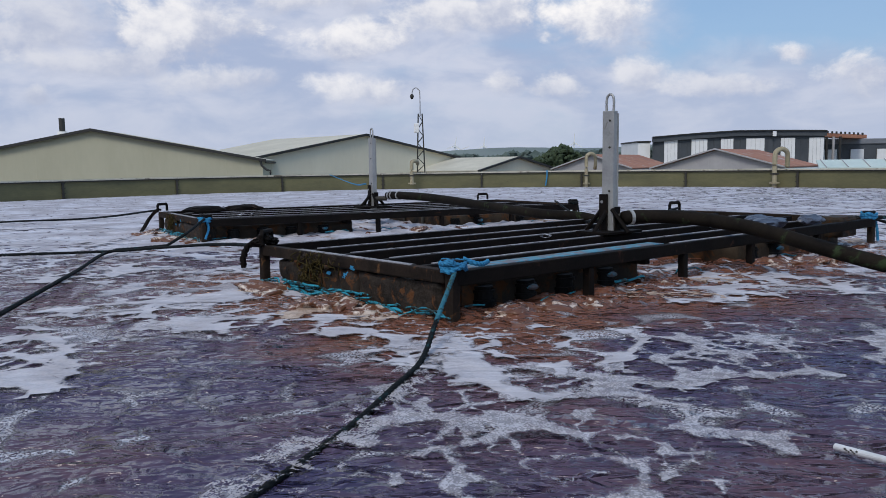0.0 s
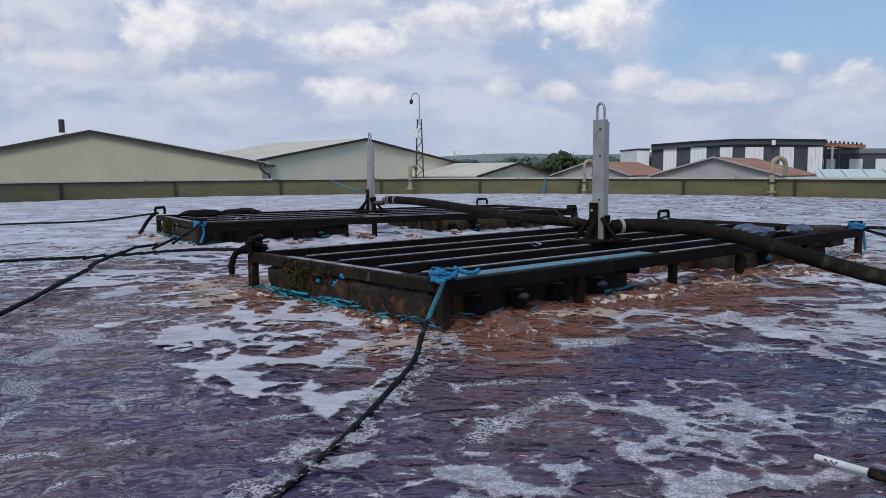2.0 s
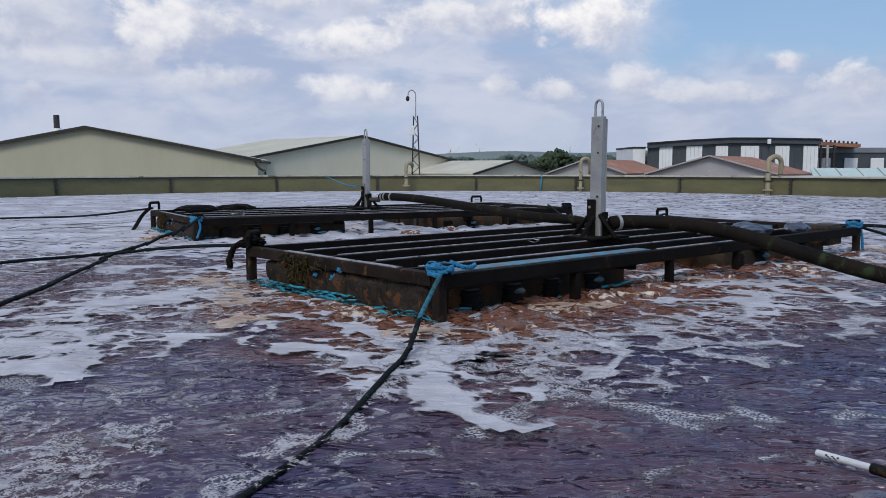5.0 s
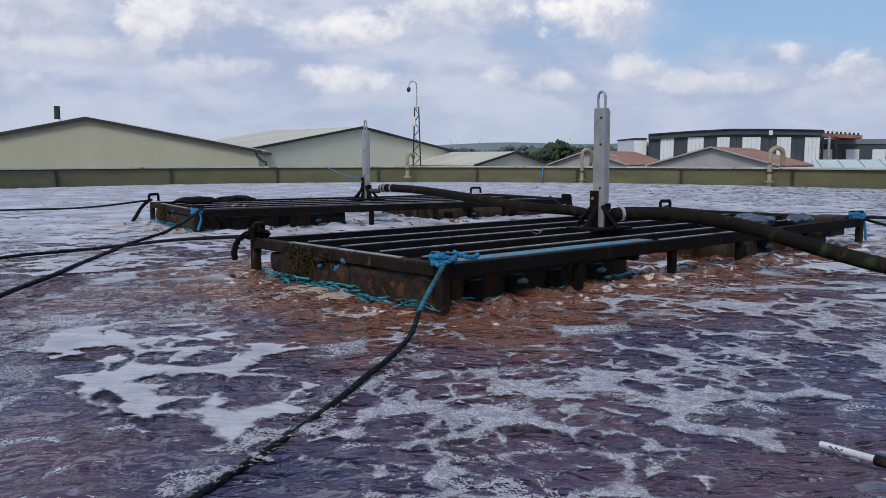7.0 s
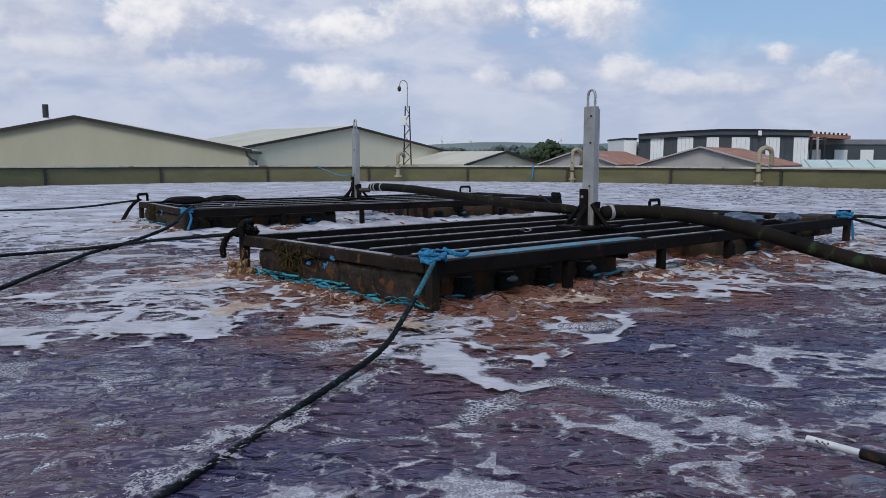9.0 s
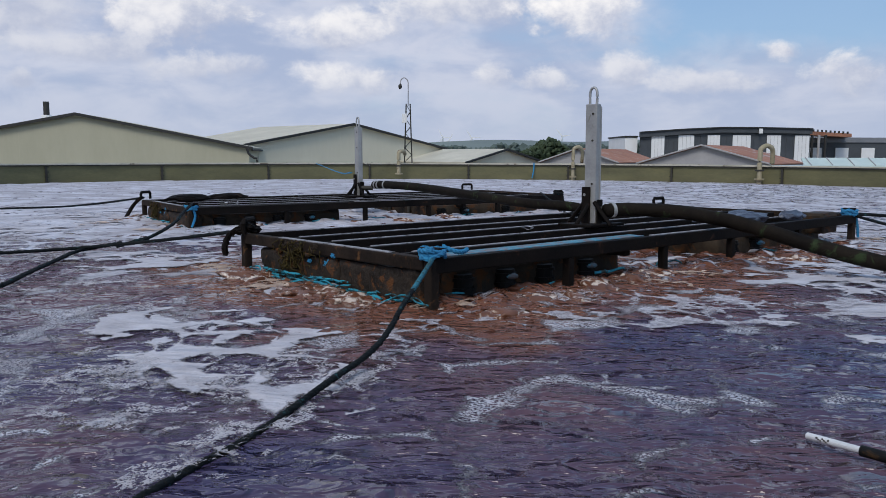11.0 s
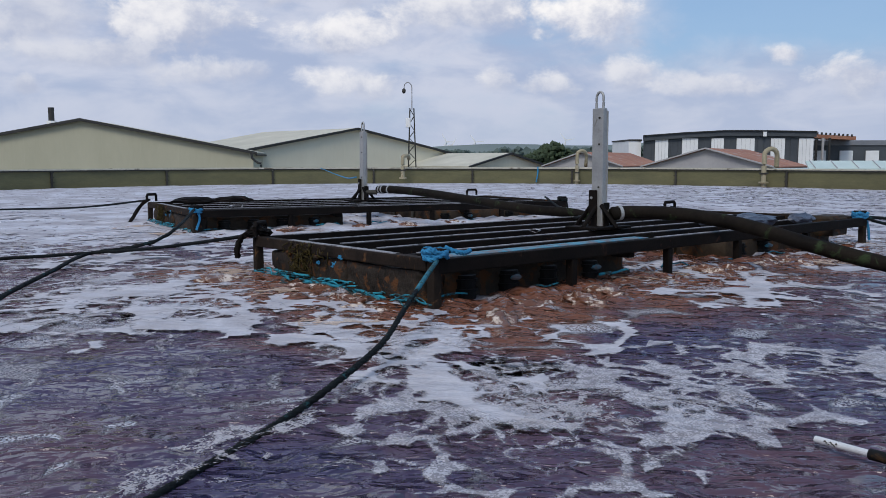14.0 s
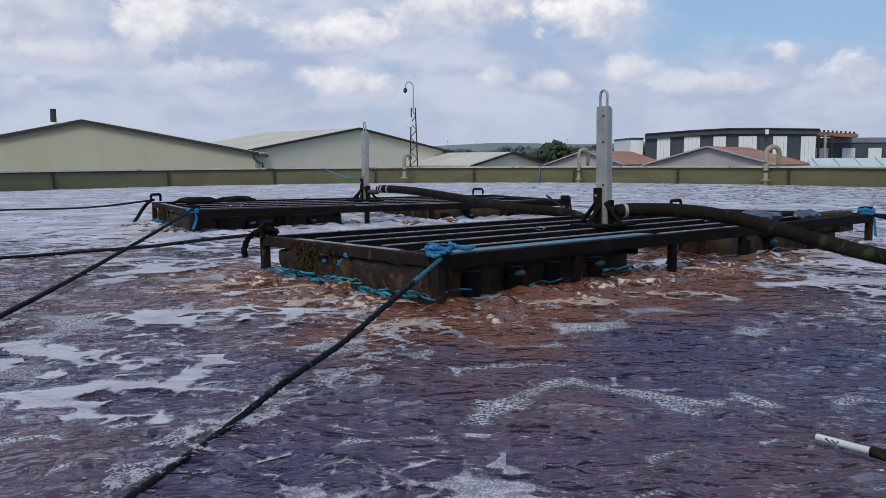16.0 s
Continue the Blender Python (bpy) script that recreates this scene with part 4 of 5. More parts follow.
    for x, y, z, s in ((-HX - 0.02, -0.06, 0.145, 0.045), (-HX - 0.02, 0.16, 0.15, 0.020), (-HX - 0.035, -0.14, 0.215, 0.028)):
        part("net_scrap", lump((0.006, s, s * 0.6), (x, y, z), 0.9, 3, 2.2, y), M_ROPE, raft, "scrap of blue netting")
    # weed and rust clumps on the end beam
    for k in range(9):
        part("weed_clump", lump((0.018, 0.036, 0.024), (-HX - 0.025, 0.06 + 0.06 * k, TOP - 0.02 - 0.03 * (k % 3)), 0.6, 3, 2.6, k), M_FLOAT, raft, "clump of brown weed", True)
    # mast
    mx, my = -0.26, -0.16
    mast = part("mast", box((0.055, 0.115, 1.10), (mx, my, 0.73), 0.006), M_STEEL, raft, "upright galvanised channel")
    part("mast_lip", box((0.012, 0.122, 1.06), (mx + 0.034, my, 0.73), 0.003), M_STEEL, mast)
    loop = [(mx, my - 0.036, 1.26), (mx, my - 0.036, 1.37), (mx, my - 0.022, 1.405), (mx, my, 1.415), (mx, my + 0.022, 1.405), (mx, my + 0.036, 1.37), (mx, my + 0.036, 1.26)]
    part("mast_hoop", tube(loop, 0.011, 8, 40), M_STEEL, mast, "bent steel hoop", True)
    for z in (0.98, 0.62, 1.20):
        part("bolt", tube([(mx - 0.034, my - 0.02, z), (mx - 0.026, my - 0.02, z)], 0.009, 8), M_DARK, mast)
    part("mast_foot", box((0.46, 0.34, 0.02), (mx, my, TOP + 0.012), 0.005), M_BEAM, raft)
    part("bracket", box((0.012, 0.085, 0.31), (mx - 0.04, my + 0.03, TOP + 0.17), 0.004), M_BEAM, raft, "black bolted bracket")
    part("bracket", box((0.07, 0.012, 0.20), (mx + 0.02, my - 0.068, TOP + 0.12), 0.004), M_BEAM, raft, "black bolted bracket")
    for z in (TOP + 0.10, TOP + 0.26):
        part("bracket_bolt", tube([(mx - 0.054, my + 0.04, z), (mx - 0.044, my + 0.04, z)], 0.012, 8), M_STEEL, raft, "bright bolt head")
    for s in (-1, 1):
        part("brace", tube([(mx - 0.03, my + s * 0.22, TOP + 0.015), (mx - 0.03, my + s * 0.05, TOP + 0.20)], 0.018, 6), M_BEAM, raft)
        part("brace", tube([(mx + s * 0.20, my, TOP + 0.015), (mx + s * 0.04, my, TOP + 0.18)], 0.018, 6), M_BEAM, raft)
    part("hose_stub", tube([(mx + 0.02, my - 0.05, TOP + 0.13), (mx + 0.16, my - 0.14, TOP + 0.13)], 0.034, 14), M_DARK, raft, "steel hose stub")
    # fittings on the corners
    handle_loop(-HX + 0.02, HY, 40, raft)
    handle_loop(HX - 0.25, HY, 0, raft)
    return raft


RAFT_REST = {"near": pose(1.424, 7.096, 0, 0, 0, 41.7), "far": pose(-0.95, 11.8, 0, 0, 0, 31.5)}
near_raft = floating_raft("black steel raft on slimy floats with a grey mast", RAFT_REST["near"])
far_raft = copy_thing(near_raft, RAFT_REST["far"])
for piece in far_raft.children:
    if piece.name.startswith("blue_strip"):
        piece.data = piece.data.copy()
        piece.data.materials[0] = M_BEAM
        piece["label"] = "black wet board"
    if piece.name.split(".")[0] in ("mast", "mast_foot", "bracket", "bracket_bolt", "brace", "hose_stub"):
        piece.location += Vector((0.25, 0.31, 0))
far_raft["label"] = "black steel raft beyond another, with a grey mast and wet deck"
mooring_knot(-HX + 0.02, -HY + 0.02, TOP + 0.035, near_raft, M_ROPE, [(0.05, -0.03, 0.03), (0.12, -0.06, 0.0), (0.20, -0.04, -0.01), (0.27, 0.0, -0.005)], 1)
mooring_knot(-HX + 0.02, -HY + 0.02, TOP + 0.0, far_raft, M_ROPE, [(0, -0.05, 0.0), (0.02, -0.07, -0.10), (-0.03, -0.1, -0.22)], 2)
mooring_knot(HX - 0.02, -HY + 0.02, TOP + 0.03, near_raft, M_ROPE, [(0.05, -0.03, 0.0), (0.08, -0.05, -0.12), (0.12, -0.05, -0.26)], 3)
mooring_knot(HX - 0.02, -HY + 0.02, TOP + 0.03, far_raft, M_ROPE_WET, [(0.05, -0.03, 0.0), (0.06, -0.05, -0.1), (0.08, -0.05, -0.22)], 4)
for k, (dx, dz, s) in enumerate(((0, 0.05, 0.06), (-0.06, 0.03, 0.05), (0.05, 0.03, 0.055))):
    part("rope_clump", lump((s, s, s * 0.6), (-HX + dx, HY - 0.02, TOP + dz), 0.45, 3, 2.5, k), M_BEAM, near_raft, "clump of slimy rope")
part("rope_tail", tube([(-HX - 0.02, HY, TOP + 0.03), (-HX - 0.10, HY + 0.06, TOP + 0.0), (-HX - 0.13, HY + 0.09, TOP - 0.10), (-HX - 0.12, HY + 0.10, TOP - 0.16)], 0.022, 8, 16, 70), M_BEAM, near_raft)
part("rope_tail", tube([(-HX - 0.02, HY, TOP + 0.04), (-HX - 0.12, HY + 0.05, TOP - 0.05), (-HX - 0.22, HY + 0.02, TOP - 0.20), (-HX - 0.3, HY - 0.02, TOP - 0.30)], 0.022, 8, 16, 70), M_BEAM, far_raft)
# lumps lying on the decks
for x, y, sx, sy, sz in ((0.95, -0.55, 0.22, 0.13, 0.05), (1.3, -0.75, 0.26, 0.12, 0.06), (1.6, -0.5, 0.22, 0.12, 0.05), (1.95, -0.85, 0.16, 0.10, 0.05)):
    part("wet_sack", lump((sx, sy, sz), (x, y, TOP + 0.02), 0.3, 3, 2.0, x), M_SACK, near_raft, "wet grey blue sack")
part("control_case", box((0.34, 0.24, 0.20), (2.35, -0.92, TOP - 0.06), 0.03, wob=0.006), M_FLOAT, near_raft, "slimy box")
for x, y, sx in ((-2.3, 0.7, 0.3), (-1.75, 0.75, 0.28)):
    part("wet_sack", lump((sx, 0.12, 0.07), (x, y, TOP + 0.01), 0.25, 3, 2.0, x), M_BEAM, far_raft, "black wet sack")
for x, y in ((-2.1, -0.4), (-1.7, -0.45), (-1.3, 0.1)):
    part("foam_lump", lump((0.16, 0.05, 0.025), (x, y, TOP + 0.005), 0.35, 2, 3.0, x), M_FOAM, far_raft, "lump of foam on the deck")
for x, y in ((-1.6, -0.45), (0.5, -0.95), (-0.9, 0.0)):
    part("foam_lump", lump((0.13, 0.04, 0.014), (x, y, TOP + 0.004), 0.35, 2, 3.0, x), M_FOAM, near_raft, "lump of foam on the deck")


# ------------------------------------------------------------------ hoses, ropes, pipe
def hose(points, radius, label, ribs):
    ob = thing("hose", label, "hose", "delivery hoses")
    body = part("hose_body", tube(points, radius, 16, 90, 0, 0.05), M_HOSE, ob, smooth=True)
    line = smooth_line(points, 200)
    for k in ribs:
        q, r = line[k], line[k + 1]
        part("hose_clamp", tube([q, r], radius * 1.14, 16), M_STEEL, body, "steel hose clamp")
    return ob


near_hose = hose([(1.43, 6.70, 0.40), (1.62, 6.72, 0.41), (2.0, 6.50, 0.40), (2.35, 6.08, 0.335), (2.75, 5.74, 0.207), (3.15, 5.48, 0.105), (3.7, 5.1, 0.04), (4.6, 4.8, 0.03), (6.2, 4.3, 0.02)], 0.055, "thick dirty black hose sloping from the mast into the water", (2,))
far_hose = hose([(-0.78, 11.35, 0.46), (-0.60, 11.1, 0.47), (-0.17, 10.45, 0.46), (0.49, 9.4, 0.40), (0.98, 8.75, 0.35), (1.5, 8.45, 0.31), (1.9, 8.5, 0.12), (2.1, 8.7, -0.05)], 0.052, "thick dirty hose laid from mast to mast", (2, 5, 12))


def moored_line(name, label, points, radius, material, steps=30, twist=60):
    ob = thing(name, label, "rope")
    part("strand", tube(points, radius, 8, steps, twist, 0.15), material, ob, smooth=True)
    return ob


far_line = moored_line("mooring_rope", "black wet mooring rope running low to the tank side", [(-3.9, 11.2, 0.30), (-5.0, 11.9, 0.16), (-6.3, 12.6, 0.08), (-8.5, 12.9, 0.03), (-13.0, 12.8, 0.25)], 0.014, M_ROPE_WET)
right_line = moored_line("mooring_rope", "black wet mooring rope off the raft's corner", [(4.2, 8.15, 0.28), (4.7, 8.2, 0.15), (5.6, 8.3, 0.05), (9.0, 8.8, 0.02)], 0.014, M_ROPE_WET)
right_back_line = moored_line("mooring_rope", "slack black mooring rope on the foam", [(2.7, 9.6, 0.28), (3.6, 9.7, 0.20), (5.2, 9.75, 0.16), (8.0, 9.9, 0.08), (13.5, 10.2, 0.15)], 0.020, M_ROPE_WET)
loop_line = moored_line("tie_rope", "thin black tie rope between the rafts", [(1.65, 12.2, 0.30), (1.75, 10.9, 0.16), (1.5, 9.0, 0.22), (1.33, 7.2, 0.36)], 0.014, M_ROPE_WET)
ring_line = moored_line("tie_rope", "thin black tie rope along the deck", [(1.5, 7.3, 0.30), (2.0, 8.3, 0.29), (2.6, 9.3, 0.33)], 0.012, M_ROPE_WET)
wall_line = moored_line("tie_rope", "thin faded blue rope tied back to the rim", [(-1.15, 11.95, 0.60), (-1.9, 17.0, 0.50), (-4.05, 29.2, 0.56)], 0.012, M_ROPE, 30, 0)
hang_line = moored_line("tie_rope", "short blue rope hanging from the rim", [(3.75, 29.45, 0.60), (3.74, 29.4, 0.35), (3.68, 29.35, 0.05)], 0.025, M_ROPE, 12, 0)

outfall = thing("plastic_pipe", "white plastic pipe with a black joint, low over the water", "pipe")
PIPE_WAY = Vector((0.50, -0.865, 0.05)).normalized()
p0 = Vector((1.115, 2.35, 0.026))
white = part("pipe", tube([p0, p0 + PIPE_WAY * 0.175], 0.0108, 16), M_PVC, outfall, smooth=False)
part("bore", tube([p0 - PIPE_WAY * 0.0015, p0 + PIPE_WAY * 0.002], 0.008, 12), M_DARK, white, "dark pipe mouth")
part("coupling", tube([p0 + PIPE_WAY * 0.17, p0 + PIPE_WAY * 0.31], 0.016, 16), M_DRUM, outfall, "black coupling")
part("pipe", tube([p0 + PIPE_WAY * 0.30, p0 + PIPE_WAY * 2.3], 0.0108, 16), M_PVC, outfall)
for k in range(7):
    part("slime_speck", lump((0.004, 0.004, 0.003), p0 + PIPE_WAY * (0.035 + 0.006 * k) + Vector((-0.007, -0.006, 0.005 - 0.003 * (k % 3))), 0.5, 1, 3, k), M_DARK, white)

def front_line(t, places):
    """The front rope's line at t seconds, from the raft's corner out; it lifts off the water as the clip goes on."""
    g = max(0.0, (t - 4) / 12)
    high = (0.29, 0.13 + 0.09 * g, 0.025 + 0.10 * g, 0.018 + 0.05 * g, 0.008, 0.002)
    line = [(x, y, z) for (x, y), z in zip(places, high)]
    (x0, y0, _), (x1, y1, z1) = line[-2:]
    return t, line + [(x1 + (x1 - x0) * 0.6, y1 + (y1 - y0) * 0.6, z1 - 0.01)]


ROPE_FRONT = [front_line(t, places) for t, places in (
    (0, [(0.035, 4.487), (-0.067, 3.895), (-0.133, 3.503), (-0.228, 3.104), (-0.356, 2.64), (-0.563, 2.062)]),
    (3, [(0.025, 4.488), (-0.081, 3.77), (-0.12, 3.622), (-0.215, 3.036), (-0.314, 2.568), (-0.449, 2.057)]),
    (6.5, [(0.023, 4.514), (-0.097, 3.981), (-0.154, 3.657), (-0.283, 3.104), (-0.413, 2.608), (-0.615, 2.046)]),
    (8.5, [(0.023, 4.493), (-0.093, 3.755), (-0.19, 3.407), (-0.339, 2.958), (-0.503, 2.57), (-0.677, 2.005)]),
    (12.5, [(0.0, 4.546), (-0.133, 3.729), (-0.23, 3.275), (-0.387, 2.812), (-0.528, 2.479), (-0.752, 1.98)]),
    (14.8, [(-0.002, 4.614), (-0.15, 3.717), (-0.263, 3.185), (-0.406, 2.845), (-0.589, 2.53), (-0.761, 1.973)]),
    (16, [(0.016, 4.642), (-0.243, 3.485), (-0.393, 3.227), (-0.56, 2.849), (-0.688, 2.525), (-0.804, 1.994)]),
)]
ROPE_FAR = (
    (0, [(-2.79, 9.47, 0.29), (-2.79, 8.65, 0.16), (-2.96, 8.53, 0.06), (-3.43, 8.33, 0.04), (-3.09, 6.73, 0.03), (-2.66, 4.78, 0.03), (-2.32, 3.22, 0.02)]),
    (8, [(-2.73, 9.38, 0.29), (-2.59, 8.34, 0.22), (-2.65, 8.09, 0.15), (-2.91, 7.14, 0.04), (-2.82, 6.09, 0.03), (-2.72, 5.16, 0.03), (-2.64, 4.42, 0.02)]),
    (13, [(-2.77, 9.45, 0.29), (-2.44, 7.54, 0.17), (-2.62, 7.3, 0.08), (-3.07, 7.09, 0.04), (-2.92, 6.1, 0.03), (-2.7, 5.03, 0.03), (-2.52, 4.17, 0.02)]),
    (16, [(-2.86, 9.59, 0.29), (-2.63, 7.84, 0.22), (-2.63, 7.08, 0.14), (-2.55, 6.06, 0.08), (-2.46, 5.22, 0.05), (-2.36, 4.33, 0.03), (-2.28, 3.62, 0.02)]),
)
ROPE_SIDE = (
    (0, [(-1.39, 6.06, 0.29), (-2.12, 7.36, 0.18), (-2.94, 8.1, 0.08), (-3.36, 8.17, 0.05), (-3.97, 8.14, 0.04), (-4.43, 8.05, 0.04), (-4.8, 7.98, 0.02)]),
    (8, [(-1.4, 6.07, 0.29), (-1.9, 6.7, 0.21), (-2.44, 7.23, 0.13), (-2.98, 7.32, 0.06), (-3.31, 7.15, 0.04), (-3.58, 6.82, 0.04), (-3.8, 6.56, 0.02)]),
    (13, [(-1.4, 6.15, 0.29), (-2.1, 6.76, 0.15), (-2.57, 7.03, 0.08), (-3.03, 7.0, 0.05), (-3.34, 6.88, 0.04), (-3.59, 6.73, 0.04), (-3.79, 6.61, 0.02)]),
    (16, [(-1.35, 6.26, 0.29), (-2.0, 6.79, 0.19), (-2.47, 7.03, 0.12), (-3.01, 7.15, 0.07), (-3.4, 7.04, 0.05), (-3.71, 6.9, 0.04), (-3.96, 6.79, 0.02)]),
)
ROPES = []


def linked_rope(shapes, links, radius, dry, label):
    """A rope in short stiff lengths, each of which follows its stretch of the rope's changing line."""
    ob = thing("mooring_rope", label, "rope", "mooring ropes")
    lines = [(t, smooth_line(p, links)) for t, p in shapes]
    for k in range(links):
        length = max((line[k + 1] - line[k]).length for _, line in lines) + radius
        n = 14
        pts = [(length * (i / n - 0.5), 0, 0) for i in range(n + 1)]
        seg = part("rope_length", tube(pts, radius, 12, 0, 60, 0.15), M_ROPE_AGED if k < dry else M_ROPE_WET, ob, "weathered teal stretch" if k < dry else "", True)
        rows = []
        for t, line in lines:
            d = (line[k + 1] - line[k]).normalized()
            q = Vector((1, 0, 0)).rotation_difference(d)
            rows.append((t, Matrix.Translation((line[k] + line[k + 1]) / 2) @ q.to_matrix().to_4x4()))
        if rows[-1][0] < 16:
            rows.append((16.0, rows[-1][1]))
        ROPES.append((seg, rows))


STREAKS = []
linked_rope(ROPE_FRONT, 36, 0.0112, 8, "teal blue mooring rope turning black and slimy along the water")
linked_rope(ROPE_FAR, 26, 0.014, 0, "thick black wet mooring rope lying over the foam")
linked_rope(ROPE_SIDE, 22, 0.013, 0, "black wet mooring rope trailing on the water")


# ------------------------------------------------------------------ foam and churned water
def foam_sheet(w, h, seed, full, cell=0.05, lift=0.004):
    """A thin sheet of foam, thick in a ragged middle and running out to nothing at its edge."""
    nx, ny = int(w / cell), int(h / cell)
    o = Vector((seed * 13.7, seed * 5.1, seed))
    verts, depth, faces = [], [], []
    for j in range(ny + 1):
        for i in range(nx + 1):
            x, y = (i / nx - 0.5) * w, (j / ny - 0.5) * h
            edge = 1 - math.hypot(2 * x / w, 2 * y / h)
            rag = noise.fractal(Vector((x * 1.4, y * 1.8, 0)) + o, 1.0, 2.0, 3)
            f = min(max(min(1.6 * edge, 1.0) * (full + 0.75 * rag), 0.0), 1.0)
            verts.append((x, y, lift * f))
            depth.append(f)
    for j in range(ny):
        for i in range(nx):
            k = j * (nx + 1) + i
            quad = (k, k + 1, k + nx + 2, k + nx + 1)
            if max(depth[q] for q in quad) > 0.14:
                faces.append(quad)
    me = bpy.data.meshes.new("foam_patch")
    me.from_pydata(verts, [], faces)
    me.polygons.foreach_set("use_smooth", [True] * len(faces))
    me.attributes.new("thickness", "FLOAT", "POINT").data.foreach_set("value", depth)
    return me


DRIFT, BOBS = [], []


def foam_field():
    rnd = random.Random(21)
    pale = [foam_sheet(rnd.uniform(1.8, 2.8), rnd.uniform(1.1, 1.7), 1 + k, (0.42, 0.54, 0.68)[k % 3]) for k in range(9)]
    for me in pale:
        me.materials.append(M_FOAM)
    thin = [foam_sheet(rnd.uniform(1.0, 2.0), rnd.uniform(0.6, 1.1), 40 + k, (0.36, 0.46)[k % 2]) for k in range(8)]
    for me in thin:
        me.materials.append(M_BUBBLES)
    tan = [foam_sheet(rnd.uniform(0.7, 1.0), rnd.uniform(0.4, 0.55), 20 + k, 0.55, 0.03, 0.012) for k in range(4)]
    for me in tan:
        me.materials.append(M_FROTH)
    web = [foam_sheet(rnd.uniform(2.2, 3.0), rnd.uniform(1.3, 1.9), 70 + k, (0.40, 0.49)[k % 2]) for k in range(6)]
    for me in web:
        me.materials.append(M_WEB)
    # (the source's middle and turn, how many, reach, speed, meshes)
    fields = (
        ((1.43, 7.14, 41.2), 28, 2.0, 0.60, pale),
        ((1.9, 6.4, 41.2), 34, 3.0, 0.60, web),
        ((1.43, 7.14, 41.2), 36, 4.6, 0.70, thin),
        ((-0.96, 11.83, 31.8), 22, 4.6, 0.70, pale),
        ((1.43, 7.14, 41.2), 30, 0.8, 0.35, tan),
        ((-0.96, 11.83, 33.8), 14, 0.9, 0.35, tan),
    )
    for (cx, cy, turn), count, reach, speed, meshes in fields:
        a = radians(turn)
        for k in range(count):
            s = (k + rnd.random()) / count * 2 * math.pi
            u, v = 3.0 * math.cos(s), 1.25 * math.sin(s)
            c = max(abs(u) / 2.75, abs(v) / 1.02)
            u, v = u / max(c, 0.3), v / max(c, 0.3)
            start = Vector((cx + u * math.cos(a) - v * math.sin(a), cy + u * math.sin(a) + v * math.cos(a), 0))
            way = (start - Vector((cx - 0.5 * math.cos(a), cy - 0.5 * math.sin(a), 0)))
            way = (way.normalized() + Vector((rnd.uniform(-0.25, 0.25), rnd.uniform(-0.25, 0.25), 0))).normalized()
            if meshes is web and (way.x < -0.40 or way.y > 0.5):
                continue
            ob = new("foam_patch", meshes[k % len(meshes)])
            if meshes is not tan:
                tagged(ob, "ragged lacy patch of pale foam drifting on the water", "foam", "foam patches", "stuff")
            else:
                tagged(ob, "patch of tan froth beside a raft", "foam", "froth patches", "stuff")
            DRIFT.append((ob, start, way, reach * rnd.uniform(0.8, 1.2), speed * rnd.uniform(0.85, 1.15), rnd.random(), rnd.uniform(0, 360), rnd.uniform(0.007, 0.014)))
    # humps of boiling water along the raft edges
    humps = []
    for k in range(6):
        bm = lump((0.20, 0.12, 0.055), (0, 0, 0), 0.45, 4, 1.7, 3.0 * k)
        me = bpy.data.meshes.new("boil")
        for f in bm.faces:
            f.smooth = True
        bm.to_mesh(me)
        bm.free()
        me.materials.append(M_CHURN)
        humps.append(me)
    for k in range(64):
        cx, cy, turn = (1.43, 7.14, 41.2) if k < 48 else (-0.96, 11.83, 33.8)
        a = radians(turn)
        if k % 3:
            u, v = rnd.uniform(-2.85, 1.0), -1.10 - abs(rnd.gauss(0, 0.14))
        else:
            u, v = -2.90 - abs(rnd.gauss(0, 0.14)), rnd.uniform(-1.0, 1.1)
        ob = new("boil", humps[k % 6])
        tagged(ob, "brown hump of boiling water beside a raft", "water", "boils at the raft edges", "stuff")
        BOBS.append((ob, cx + u * math.cos(a) - v * math.sin(a), cy + u * math.sin(a) + v * math.cos(a), rnd.uniform(0, 360), rnd.uniform(0.5, 0.9), rnd.random(), rnd.uniform(0.4, 1.0)))


def splash():
    """A brown spout: a lumpy root, threads and loose drops thrown up together."""
    rnd = random.Random(5)
    bm = bmesh.new()
    for k in range(60):
        h = rnd.random() ** 1.4
        r = rnd.uniform(0.012, 0.040) * (1 - 0.6 * h)
        join(bm, lump((r, r, r * 1.3), (rnd.gauss(0, 0.06 - 0.02 * h), rnd.gauss(0, 0.045), 0.20 * h), 0.7, 3, 3.0, k))
    for k in range(16):
        a, h = rnd.uniform(-0.4, 0.4), rnd.uniform(0.16, 0.27)
        x = rnd.gauss(0, 0.04)
        tube([(x, rnd.gauss(0, 0.03), 0.08), (x + a * h * 0.3, rnd.gauss(0, 0.01), h * 0.7), (x + a * h * 0.7, 0.01, h)], rnd.uniform(0.0015, 0.004), 6, 10, 0, 1.4, bm)
    for k in range(90):
        h = rnd.random() ** 0.8
        r = rnd.uniform(0.002, 0.006)
        join(bm, lump((r, r, r * 1.4), (rnd.gauss(0, 0.06 + 0.05 * h), rnd.gauss(0, 0.05), 0.05 + 0.27 * h), 0.3, 1, 3.0, k))
    ob = part("splash", bm, M_SPOUT, None, smooth=True)
    return tagged(ob, "brown spout of water thrown up beside a raft", "water", kind="stuff")


